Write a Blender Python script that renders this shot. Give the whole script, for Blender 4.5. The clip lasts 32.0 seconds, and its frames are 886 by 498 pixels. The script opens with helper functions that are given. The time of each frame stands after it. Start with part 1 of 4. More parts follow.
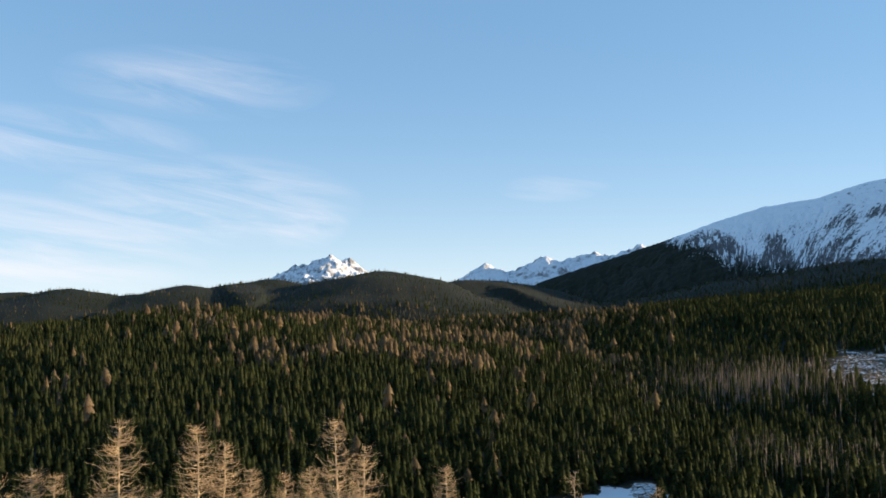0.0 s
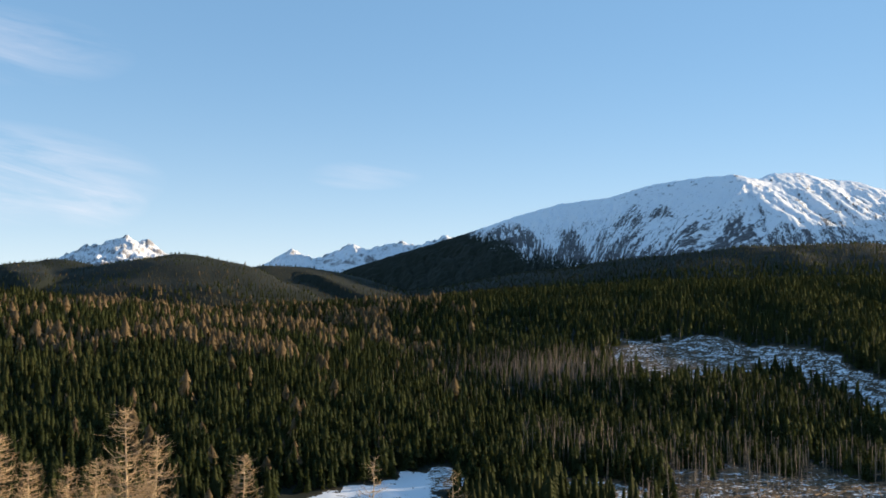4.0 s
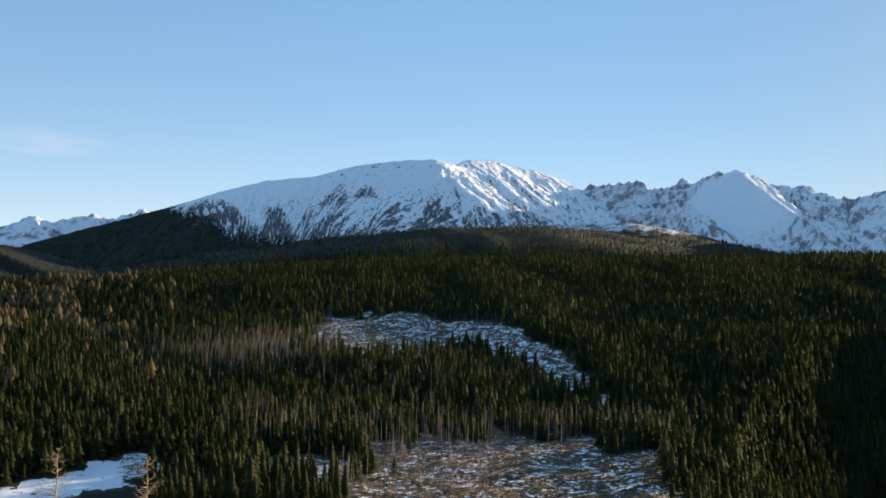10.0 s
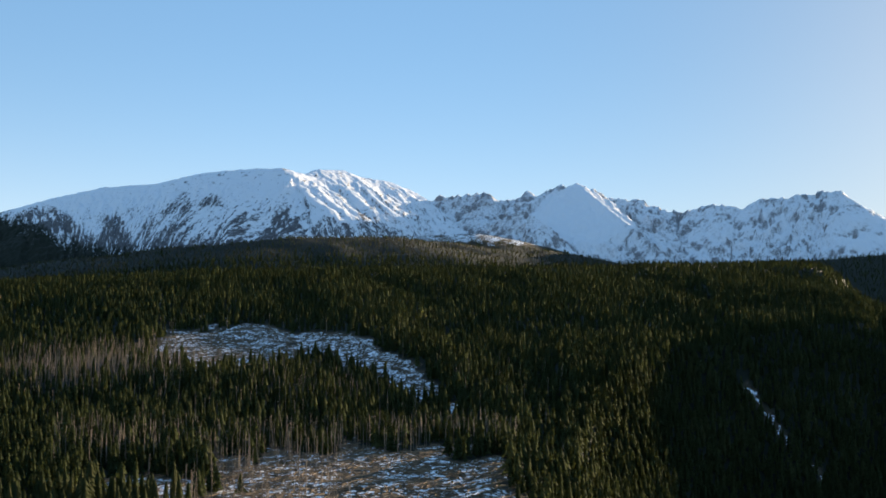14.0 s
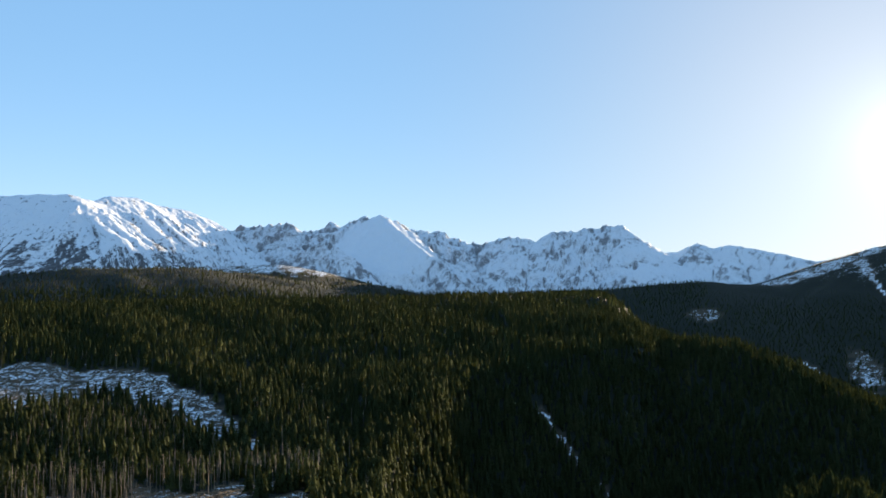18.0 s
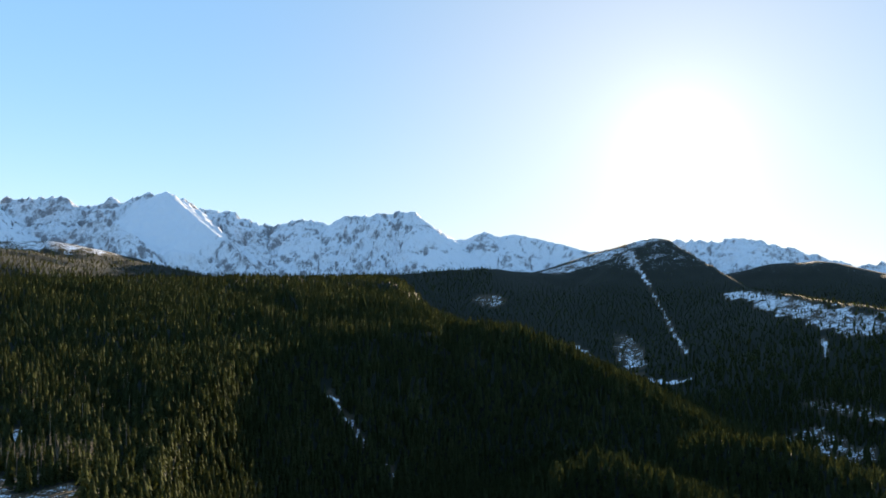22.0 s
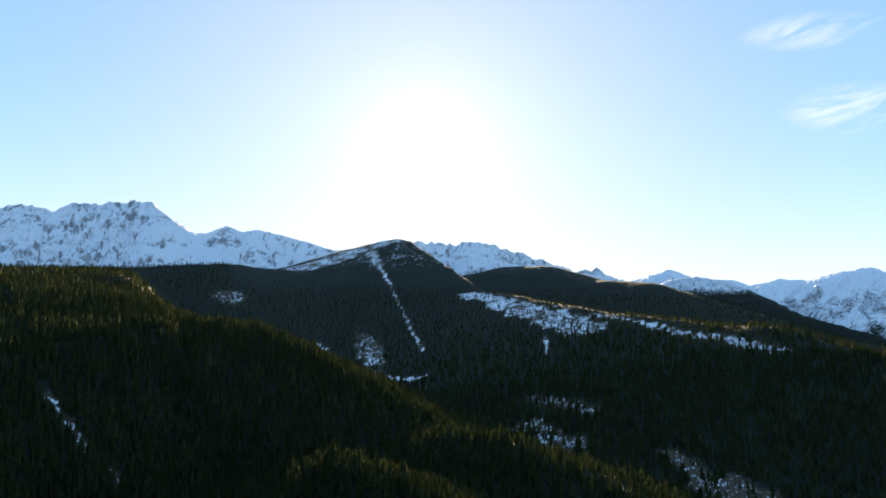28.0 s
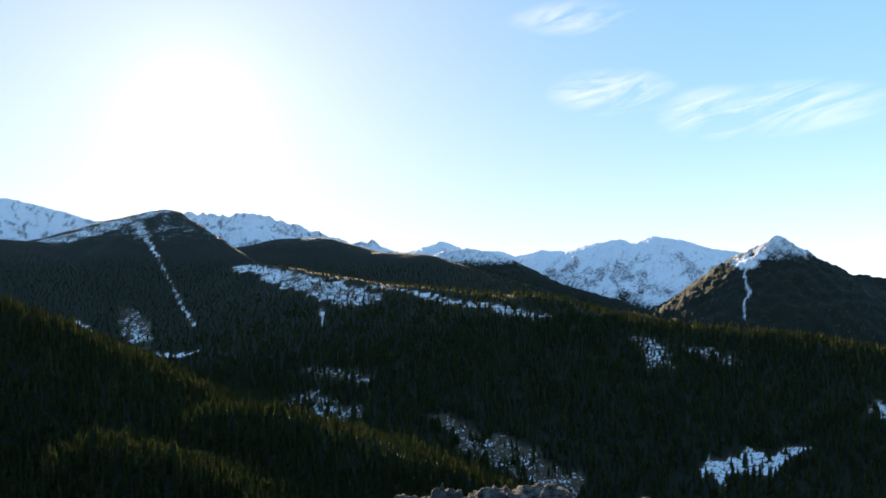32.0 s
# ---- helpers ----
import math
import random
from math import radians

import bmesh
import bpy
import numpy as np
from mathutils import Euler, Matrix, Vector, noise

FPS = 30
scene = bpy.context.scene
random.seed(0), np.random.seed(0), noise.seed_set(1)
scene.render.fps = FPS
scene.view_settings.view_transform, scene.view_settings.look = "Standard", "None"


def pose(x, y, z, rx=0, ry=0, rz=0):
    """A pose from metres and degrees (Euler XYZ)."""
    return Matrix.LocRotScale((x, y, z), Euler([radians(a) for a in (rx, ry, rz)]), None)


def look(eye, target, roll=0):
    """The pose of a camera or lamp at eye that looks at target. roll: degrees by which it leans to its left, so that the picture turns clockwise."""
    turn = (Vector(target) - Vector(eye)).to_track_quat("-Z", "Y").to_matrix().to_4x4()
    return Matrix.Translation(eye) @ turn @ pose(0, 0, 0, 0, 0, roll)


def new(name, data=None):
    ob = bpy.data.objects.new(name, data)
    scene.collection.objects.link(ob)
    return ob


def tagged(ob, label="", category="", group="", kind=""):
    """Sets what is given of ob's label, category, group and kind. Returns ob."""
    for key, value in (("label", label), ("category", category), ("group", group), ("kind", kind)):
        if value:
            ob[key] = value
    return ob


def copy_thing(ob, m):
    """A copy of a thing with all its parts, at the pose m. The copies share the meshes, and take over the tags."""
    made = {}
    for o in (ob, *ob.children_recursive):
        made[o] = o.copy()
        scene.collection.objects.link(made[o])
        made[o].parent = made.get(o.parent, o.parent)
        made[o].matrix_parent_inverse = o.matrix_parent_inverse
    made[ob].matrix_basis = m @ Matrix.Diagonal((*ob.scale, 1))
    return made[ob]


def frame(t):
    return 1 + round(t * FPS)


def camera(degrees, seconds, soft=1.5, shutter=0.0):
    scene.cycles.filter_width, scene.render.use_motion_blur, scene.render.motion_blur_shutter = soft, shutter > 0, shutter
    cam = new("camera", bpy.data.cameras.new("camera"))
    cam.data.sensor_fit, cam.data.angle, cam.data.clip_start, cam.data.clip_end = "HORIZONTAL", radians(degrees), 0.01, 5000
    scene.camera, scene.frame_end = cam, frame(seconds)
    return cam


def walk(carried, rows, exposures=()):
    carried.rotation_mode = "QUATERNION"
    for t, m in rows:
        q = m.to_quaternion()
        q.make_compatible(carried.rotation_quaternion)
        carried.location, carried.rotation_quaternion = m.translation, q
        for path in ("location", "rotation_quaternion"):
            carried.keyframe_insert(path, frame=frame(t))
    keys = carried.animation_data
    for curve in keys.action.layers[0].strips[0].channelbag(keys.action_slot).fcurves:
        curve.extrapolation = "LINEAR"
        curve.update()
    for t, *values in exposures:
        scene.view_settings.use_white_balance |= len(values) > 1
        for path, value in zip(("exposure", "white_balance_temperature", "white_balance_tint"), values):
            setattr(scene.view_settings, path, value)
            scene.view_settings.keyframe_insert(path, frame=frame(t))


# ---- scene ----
# The camera stands on one spot and pans round: seconds, tilt, lean, heading in degrees.
cam = camera(54.3, 32.0, soft=1.65)
TURNS = [
    (0.0, 94.50, 0.75, 0.06),
    (0.5, 94.44, 0.55, -0.85),
    (1.0, 94.43, 0.38, -2.51),
    (1.5, 94.24, 0.27, -4.56),
    (2.0, 94.20, 0.15, -6.26),
    (2.5, 93.88, 0.01, -7.85),
    (3.0, 93.71, -0.09, -9.83),
    (3.5, 93.61, -0.22, -11.27),
    (5.5, 93.73, -0.15, -16.99),
    (6.0, 93.58, -0.37, -17.99),
    (6.5, 93.46, -0.55, -19.74),
    (7.0, 93.58, -0.69, -21.24),
    (7.5, 93.36, -0.70, -23.05),
    (8.0, 93.00, -0.66, -25.43),
    (8.5, 92.61, -0.62, -27.09),
    (9.0, 92.54, -0.57, -28.41),
    (9.5, 92.40, -0.41, -30.15),
    (10.0, 92.23, -0.24, -32.12),
    (10.5, 92.01, -0.20, -33.93),
    (11.0, 91.96, -0.26, -35.19),
    (11.5, 92.05, -0.31, -37.09),
    (12.0, 92.02, -0.30, -38.78),
    (12.5, 91.88, -0.51, -40.81),
    (13.0, 92.07, -0.67, -41.06),
    (13.5, 92.39, -0.06, -40.87),
    (14.0, 92.92, 0.15, -42.04),
    (14.5, 93.67, 0.37, -43.21),
    (16.5, 95.39, 1.30, -48.66),
    (17.0, 95.21, 1.22, -51.00),
    (17.5, 95.13, 1.10, -52.83),
    (18.0, 94.85, 0.97, -54.98),
    (18.5, 94.46, 0.81, -57.29),
    (19.0, 94.41, 0.64, -59.97),
    (19.5, 94.09, 0.44, -61.45),
    (20.0, 94.43, 0.30, -62.76),
    (20.5, 94.24, 0.34, -64.51),
    (21.0, 93.60, 0.44, -65.64),
    (21.5, 93.52, 0.45, -66.98),
    (22.0, 93.62, 0.35, -68.73),
    (22.5, 93.75, 0.13, -68.80),
    (23.0, 93.54, -0.05, -68.60),
    (23.5, 93.82, -0.07, -69.72),
    (24.0, 94.06, -0.04, -71.88),
    (24.5, 93.97, 0.04, -73.03),
    (26.5, 94.27, -0.55, -79.70),
    (27.0, 94.09, -0.56, -81.68),
    (27.5, 93.80, -0.56, -83.48),
    (28.0, 93.50, -0.57, -85.65),
    (28.5, 93.39, -0.61, -87.86),
    (29.0, 93.31, -0.58, -89.73),
    (29.5, 93.18, -0.43, -91.44),
    (30.0, 92.81, -0.21, -93.53),
    (30.5, 92.70, -0.05, -96.48),
    (31.0, 92.63, 0.04, -97.77),
    (31.5, 91.93, 0.07, -98.97),
    (32.0, 91.71, 0.01, -100.40),
]
walk(cam, [(t, pose(0, 0, 0, rx, ry, rz)) for t, rx, ry, rz in TURNS],
     exposures=[(0, 0.97), (11, 0.97), (15, 1.06), (19, 1.24), (26, 1.40), (32, 1.40)])

SUN_AZ, SUN_EL = 84.3, 10.0


def direction(az, el):
    """Unit vector for a compass heading (clockwise from +y) and an elevation, in degrees."""
    a, e = radians(az), radians(el)
    return Vector((math.sin(a) * math.cos(e), math.cos(a) * math.cos(e), math.sin(e)))


# ---- light ----
sun = new("sun", bpy.data.lights.new("sun", "SUN"))
sun.data.energy, sun.data.angle, sun.data.color = 5.2, radians(0.6), (1.0, 0.80, 0.55)
sun.matrix_world = look(direction(SUN_AZ, SUN_EL) * 50, (0, 0, 0))

world = bpy.data.worlds.new("world")
scene.world = world
world.use_nodes = True
wn, wl = world.node_tree.nodes, world.node_tree.links
wn.clear()


def wnode(kind, **values):
    n = wn.new(kind)
    for key, value in values.items():
        if key in n.inputs:
            n.inputs[key].default_value = value
    return n


def wmath(op, a, b=None, c=None, clamp=False):
    n = wn.new("ShaderNodeMath")
    n.operation, n.use_clamp = op, clamp
    for slot, value in zip(n.inputs, (a, b, c)):
        if value is None:
            continue
        if isinstance(value, (int, float)):
            slot.default_value = value
        else:
            wl.new(value, slot)
    return n.outputs[0]


def wdot(vector, d):
    n = wn.new("ShaderNodeVectorMath")
    n.operation = "DOT_PRODUCT"
    wl.new(vector, n.inputs[0])
    n.inputs[1].default_value = d
    return n.outputs["Value"]


sky = wn.new("ShaderNodeTexSky")
sky.sky_type, sky.sun_disc = "NISHITA", False
sky.sun_elevation, sky.sun_rotation = radians(SUN_EL), radians(SUN_AZ)
sky.altitude, sky.air_density, sky.dust_density, sky.ozone_density = 1200, 1.0, 0.1, 2.0
way = wn.new("ShaderNodeTexCoord").outputs["Generated"]

# high thin cloud: soft slanting streaks, kept to the few stretches of sky that carry it
part_of = wn.new("ShaderNodeSeparateXYZ")
wl.new(way, part_of.inputs[0])
heading = wmath("ARCTAN2", part_of.outputs[0], part_of.outputs[1])
rise = wmath("ARCSINE", part_of.outputs[2])


def streaks(slant, along, across, low, high, seed):
    """Noise drawn out along lines that rise by slant per unit of heading."""
    v = wn.new("ShaderNodeCombineXYZ")
    wl.new(wmath("MULTIPLY", heading, along), v.inputs[0])
    wl.new(wmath("MULTIPLY", wmath("SUBTRACT", rise, wmath("MULTIPLY", heading, slant)), across), v.inputs[1])
    v.inputs[2].default_value = seed
    t = wnode("ShaderNodeTexNoise", Scale=1.0, Detail=7.0, Roughness=0.6, Distortion=0.6)
    wl.new(v.outputs[0], t.inputs["Vector"])
    return wmath("SMOOTH_MIN", wmath("DIVIDE", wmath("SUBTRACT", t.outputs[0], low), high - low, clamp=True), 1.0, 0.1)


def patches(*spots):
    cover = None
    for az, el, wide, tall, amount in spots:
        da = wmath("DIVIDE", wmath("SUBTRACT", heading, radians(az)), radians(wide))
        de = wmath("DIVIDE", wmath("SUBTRACT", rise, radians(el)), radians(tall))
        d = wmath("ADD", wmath("MULTIPLY", da, da), wmath("MULTIPLY", de, de))
        mask = wmath("MULTIPLY", wmath("SUBTRACT", 1.0, d, clamp=True), amount)
        cover = mask if cover is None else wmath("MAXIMUM", cover, mask)
    return cover


west = wmath("MULTIPLY", streaks(-0.17, 5.0, 34.0, 0.36, 0.70, 3.0),
             patches((-16, 15.0, 9, 2.4, 0.32), (-15, 7.6, 10, 3.2, 0.62), (-25, 11.0, 10, 2.2, 0.42), (-9.5, 6.2, 3.5, 1.8, 0.6), (7.5, 8.4, 4, 1.0, 0.3), (-28, 4.5, 14, 3.5, 0.75)))
east = wmath("MULTIPLY", streaks(0.30, 11.0, 58.0, 0.40, 0.70, 5.0),
             patches((111.5, 11.8, 4.5, 1.6, 0.6), (118, 10.2, 4, 1.8, 0.55), (122, 10.2, 7, 1.8, 0.5), (109, 16.5, 4.5, 1.2, 0.4)))
cloud = wmath("MAXIMUM", west, east)

# the sun's aureole in thin haze
toward = wmath("MAXIMUM", wdot(way, direction(SUN_AZ, SUN_EL)), 0.0)
def lobe(power, amount):
    return wmath("MULTIPLY", wmath("POWER", toward, power), amount)


halo = wmath("ADD", wmath("ADD", lobe(1500.0, 1.2), lobe(420.0, 0.7)), wmath("ADD", lobe(120.0, 0.28), lobe(36.0, 0.36)))
veil = wmath("MULTIPLY", wmath("POWER", toward, 16.0), 0.78)

tinted = wnode("ShaderNodeMix")
tinted.data_type, tinted.blend_type = "RGBA", "MIX"
wl.new(cloud, tinted.inputs["Factor"])
even = wn.new("ShaderNodeGamma")
even.inputs["Gamma"].default_value = 0.42
wl.new(sky.outputs[0], even.inputs["Color"])
blue = wn.new("ShaderNodeVectorMath")
blue.operation = "MULTIPLY"
blue.inputs[1].default_value = (0.92, 1.42, 1.92)
wl.new(even.outputs[0], blue.inputs[0])
level = wmath("SUBTRACT", 1.0, wmath("ABSOLUTE", wdot(way, (0, 0, 1))))
pale = wnode("ShaderNodeMix")
pale.data_type = "RGBA"
wl.new(wmath("MULTIPLY", wmath("POWER", level, 11.0), 0.9), pale.inputs["Factor"])
wl.new(blue.outputs[0], pale.inputs[6])
pale.inputs[7].default_value = (3.9, 4.25, 4.5, 1)
dimmed = wn.new("ShaderNodeVectorMath")
dimmed.operation = "SCALE"
wl.new(pale.outputs[2], dimmed.inputs[0])
wl.new(wmath("SUBTRACT", 1.0, wmath("MULTIPLY", wmath("POWER", toward, 6.0), 0.34)), dimmed.inputs["Scale"])
wl.new(dimmed.outputs[0], tinted.inputs[6])
tinted.inputs[7].default_value = (4.3, 4.1, 4.35, 1)
glow = wnode("ShaderNodeMix")
glow.data_type, glow.blend_type = "RGBA", "ADD"
glow.inputs["Factor"].default_value = 1.0
wl.new(tinted.outputs[2], glow.inputs[6])
tone = wn.new("ShaderNodeVectorMath")
tone.operation = "SCALE"
tone.inputs[0].default_value = (1.0, 0.94, 0.84)
wl.new(halo, tone.inputs["Scale"])
warm = wn.new("ShaderNodeVectorMath")
warm.operation = "SCALE"
warm.inputs[0].default_value = (1.48, 1.00, 0.46)
wl.new(veil, warm.inputs["Scale"])
both = wn.new("ShaderNodeVectorMath")
wl.new(tone.outputs[0], both.inputs[0])
wl.new(warm.outputs[0], both.inputs[1])
wl.new(both.outputs[0], glow.inputs[7])
back = wnode("ShaderNodeBackground", Strength=0.125)
wl.new(glow.outputs[2], back.inputs["Color"])
wl.new(back.outputs[0], wn.new("ShaderNodeOutputWorld").inputs[0])


# ---- materials ----
def material(name, rough=0.9):
    m = bpy.data.materials.new(name)
    m.use_nodes = True
    b = m.node_tree.nodes["Principled BSDF"]
    b.inputs["Roughness"].default_value = rough
    b.inputs["Specular IOR Level"].default_value = 0.25
    return m, m.node_tree.nodes, m.node_tree.links, b


def noise_node(n, l, scale, detail=5.0, rough=0.6):
    coord = n.new("ShaderNodeTexCoord")
    t = n.new("ShaderNodeTexNoise")
    t.inputs["Scale"].default_value, t.inputs["Detail"].default_value, t.inputs["Roughness"].default_value = scale, detail, rough
    l.new(coord.outputs["Object"], t.inputs["Vector"])
    return t.outputs[0]


def ramp(n, l, value, stops):
    r = n.new("ShaderNodeValToRGB")
    while len(r.color_ramp.elements) < len(stops):
        r.color_ramp.elements.new(0.5)
    for e, (p, c) in zip(r.color_ramp.elements, stops):
        e.position, e.color = p, (*c, 1)
    l.new(value, r.inputs[0])
    return r.outputs[0]


def mix(n, l, factor, a, b):
    m = n.new("ShaderNodeMix")
    m.data_type = "RGBA"
    for slot, value in ((m.inputs["Factor"], factor), (m.inputs[6], a), (m.inputs[7], b)):
        if isinstance(value, (int, float)):
            slot.default_value = value
        elif isinstance(value, tuple):
            slot.default_value = (*value, 1)
        else:
            l.new(value, slot)
    return m.outputs[2]


def calc(n, l, op, a, b, clamp=False):
    m = n.new("ShaderNodeMath")
    m.operation, m.use_clamp = op, clamp
    for slot, value in zip(m.inputs, (a, b)):
        if isinstance(value, (int, float)):
            slot.default_value = value
        else:
            l.new(value, slot)
    return m.outputs[0]


def relief(n, l, b, height, strength, distance):
    k = n.new("ShaderNodeBump")
    k.inputs["Strength"].default_value, k.inputs["Distance"].default_value = strength, distance
    l.new(height, k.inputs["Height"])
    l.new(k.outputs[0], b.inputs["Normal"])


def attribute(n, name):
    a = n.new("ShaderNodeAttribute")
    a.attribute_name = name
    return a.outputs["Fac"]


def snowy(name, dark, darker, scale, bump, grain, flow=False, crisp=0.10, coarse=0.95):
    """Bare ground (two shades, mottled) under snow, by the mesh's own snow cover."""
    m, n, l, b = material(name, 0.85)
    fine, wide = noise_node(n, l, scale, 6), noise_node(n, l, scale / 9, 4)
    blotch = noise_node(n, l, scale / 4, 3)
    if flow:
        fall_line = n.new("ShaderNodeAttribute")
        fall_line.attribute_name = "flow"
        for value in (fine, blotch):
            l.new(fall_line.outputs["Vector"], value.node.inputs["Vector"])
    ground = mix(n, l, ramp(n, l, fine, [(0.35, (0, 0, 0)), (0.65, (1, 1, 1))]), darker, dark)
    ground = mix(n, l, calc(n, l, "MULTIPLY", wide, 0.6), ground, tuple(0.6 * c for c in dark))
    white = mix(n, l, wide, (0.78, 0.80, 0.84), (0.86, 0.86, 0.87))
    cover = calc(n, l, "ADD", attribute(n, "snow"), calc(n, l, "MULTIPLY", calc(n, l, "SUBTRACT", fine, 0.5), grain))
    cover = calc(n, l, "ADD", cover, calc(n, l, "MULTIPLY", calc(n, l, "SUBTRACT", blotch, 0.5), grain * coarse))
    edge = ramp(n, l, cover, [(0.5 - crisp, (0, 0, 0)), (0.5 + crisp, (1, 1, 1))])
    # forest ground: own dark tone, deepened further to paint in the crowns' shade
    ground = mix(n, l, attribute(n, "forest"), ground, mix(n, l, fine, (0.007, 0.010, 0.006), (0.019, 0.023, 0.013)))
    l.new(mix(n, l, edge, ground, white), b.inputs["Base Color"])
    l.new(mix(n, l, edge, (0.95, 0.95, 0.95), (0.6, 0.6, 0.6)), b.inputs["Roughness"])
    relief(n, l, b, fine, 0.5, bump)
    return m


def foliage(name, shades, through_light=0.60):
    """Needles: mottled, matt, and letting some light through."""
    m, n, l, b = material(name, 0.8)
    tint = ramp(n, l, attribute(n, "tint"), shades)
    grain = noise_node(n, l, 0.9, 4)
    colour = mix(n, l, calc(n, l, "MULTIPLY", grain, 0.6), tint, (0.016, 0.018, 0.007))
    n.remove(b)
    matt, thin, both_ = n.new("ShaderNodeBsdfDiffuse"), n.new("ShaderNodeBsdfTranslucent"), n.new("ShaderNodeMixShader")
    l.new(colour, matt.inputs["Color"])
    l.new(mix(n, l, 0.45, tint, (0.20, 0.22, 0.06)), thin.inputs["Color"])
    both_.inputs[0].default_value = through_light
    l.new(matt.outputs[0], both_.inputs[1])
    l.new(thin.outputs[0], both_.inputs[2])
    waxy, gloss = n.new("ShaderNodeBsdfGlossy"), n.new("ShaderNodeMixShader")
    waxy.inputs["Roughness"].default_value = 0.55
    waxy.inputs["Color"].default_value = (0.75, 0.78, 0.66, 1)
    gloss.inputs[0].default_value = 0.006
    l.new(both_.outputs[0], gloss.inputs[1])
    l.new(waxy.outputs[0], gloss.inputs[2])
    gaps, lacy = n.new("ShaderNodeBsdfTransparent"), n.new("ShaderNodeMixShader")
    l.new(ramp(n, l, noise_node(n, l, 1.1, 3), [(0.36, (0.65, 0.65, 0.65)), (0.47, (0.0, 0.0, 0.0))]), lacy.inputs[0])
    l.new(gloss.outputs[0], lacy.inputs[1])
    l.new(gaps.outputs[0], lacy.inputs[2])
    l.new(lacy.outputs[0], n["Material Output"].inputs[0])
    return m


def bark(name, light, dark, scale):
    m, n, l, b = material(name, 0.9)
    g = noise_node(n, l, scale, 5)
    l.new(mix(n, l, g, dark, light), b.inputs["Base Color"])
    relief(n, l, b, g, 0.4, 0.02)
    return m


MOUNTAIN = snowy("alpine_rock_and_snow", (0.19, 0.182, 0.186), (0.065, 0.065, 0.071), 0.26, 2.5, 1.25, True, 0.17, 0.40)
DUSTED_CRAG = snowy("snow_dusted_crag", (0.36, 0.345, 0.35), (0.15, 0.147, 0.155), 0.26, 2.5, 1.5, True, 0.24, 0.45)
FOREST_FLOOR = snowy("forest_floor", (0.125, 0.088, 0.052), (0.030, 0.024, 0.016), 0.29, 0.5, 1.9, crisp=0.05, coarse=0.9)
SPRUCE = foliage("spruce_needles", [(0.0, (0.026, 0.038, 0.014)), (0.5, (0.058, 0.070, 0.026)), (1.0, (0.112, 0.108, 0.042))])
LARCH = foliage("bare_larch_twigs", [(0.0, (0.24, 0.165, 0.10)), (1.0, (0.42, 0.29, 0.18))])
DEAD_WOOD = foliage("grey_dead_crowns", [(0.0, (0.085, 0.074, 0.068)), (1.0, (0.18, 0.15, 0.125))])
LOGS = bark("felled_timber", (0.36, 0.25, 0.155), (0.09, 0.062, 0.04), 0.5)
TWIG = bark("larch_twigs", (0.56, 0.39, 0.22), (0.32, 0.21, 0.11), 1.5)
SNAG = bark("weathered_dead_wood", (0.32, 0.25, 0.18), (0.14, 0.105, 0.078), 0.6)
LARCH_BARK = bark("pale_larch_bark", (0.62, 0.47, 0.29), (0.34, 0.24, 0.14), 1.2)


def lichen_rock():
    """Pitted grey limestone with pale lichen spots."""
    m, n, l, b = material("lichen_grey_limestone", 0.95)
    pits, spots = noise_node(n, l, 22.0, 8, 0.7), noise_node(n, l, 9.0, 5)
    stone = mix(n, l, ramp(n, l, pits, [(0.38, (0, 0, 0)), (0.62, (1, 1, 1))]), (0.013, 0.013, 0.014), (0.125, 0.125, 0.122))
    l.new(mix(n, l, ramp(n, l, spots, [(0.56, (0, 0, 0)), (0.66, (0.7, 0.7, 0.7))]), stone, (0.24, 0.25, 0.215)), b.inputs["Base Color"])
    relief(n, l, b, pits, 1.0, 0.06)
    return m


ROCK = lichen_rock()


# ---- land forms ----
def lattice(ix, iy, seed):
    h = (ix * 374761393 + iy * 668265263 + seed * 974634141) & 0xFFFFFFFF
    h = ((h ^ (h >> 13)) * 1274126177) & 0xFFFFFFFF
    return ((h ^ (h >> 16)) & 0xFFFF) / 65535.0 * 2 * np.pi


def gnoise(x, y, seed=0):
    xi, yi = np.floor(x).astype(np.int64), np.floor(y).astype(np.int64)
    fx, fy = x - xi, y - yi
    u, v = fx * fx * fx * (fx * (fx * 6 - 15) + 10), fy * fy * fy * (fy * (fy * 6 - 15) + 10)

    def corner(dx, dy):
        a = lattice(xi + dx, yi + dy, seed)
        return np.cos(a) * (fx - dx) + np.sin(a) * (fy - dy)
    top = corner(0, 0) * (1 - u) + corner(1, 0) * u
    low = corner(0, 1) * (1 - u) + corner(1, 1) * u
    return (top * (1 - v) + low * v) * 1.5


def fbm(x, y, octaves, seed=0, gain=0.5):
    total, amp, norm = 0.0, 1.0, 0.0
    for o in range(octaves):
        total = total + amp * gnoise(x * 2 ** o, y * 2 ** o, seed + o)
        norm += amp
        amp *= gain
    return total / norm


def ridged(x, y, octaves, seed=0, gain=0.55):
    total, amp, norm = 0.0, 1.0, 0.0
    for o in range(octaves):
        total = total + amp * (1 - np.abs(gnoise(x * 2.03 ** o, y * 2.03 ** o, seed + o)) * 1.6)
        norm += amp
        amp *= gain
    return total / norm


def smooth(a, b, x):
    t = np.clip((x - a) / (b - a), 0, 1)
    return t * t * (3 - 2 * t)


def spot(az, dist, el):
    """A point by compass heading, distance and elevation as seen from the lookout."""
    a = radians(az)
    return (dist * math.sin(a), dist * math.cos(a), dist * math.tan(radians(el)))


def crest(*points):
    return np.array([spot(*p) for p in points])


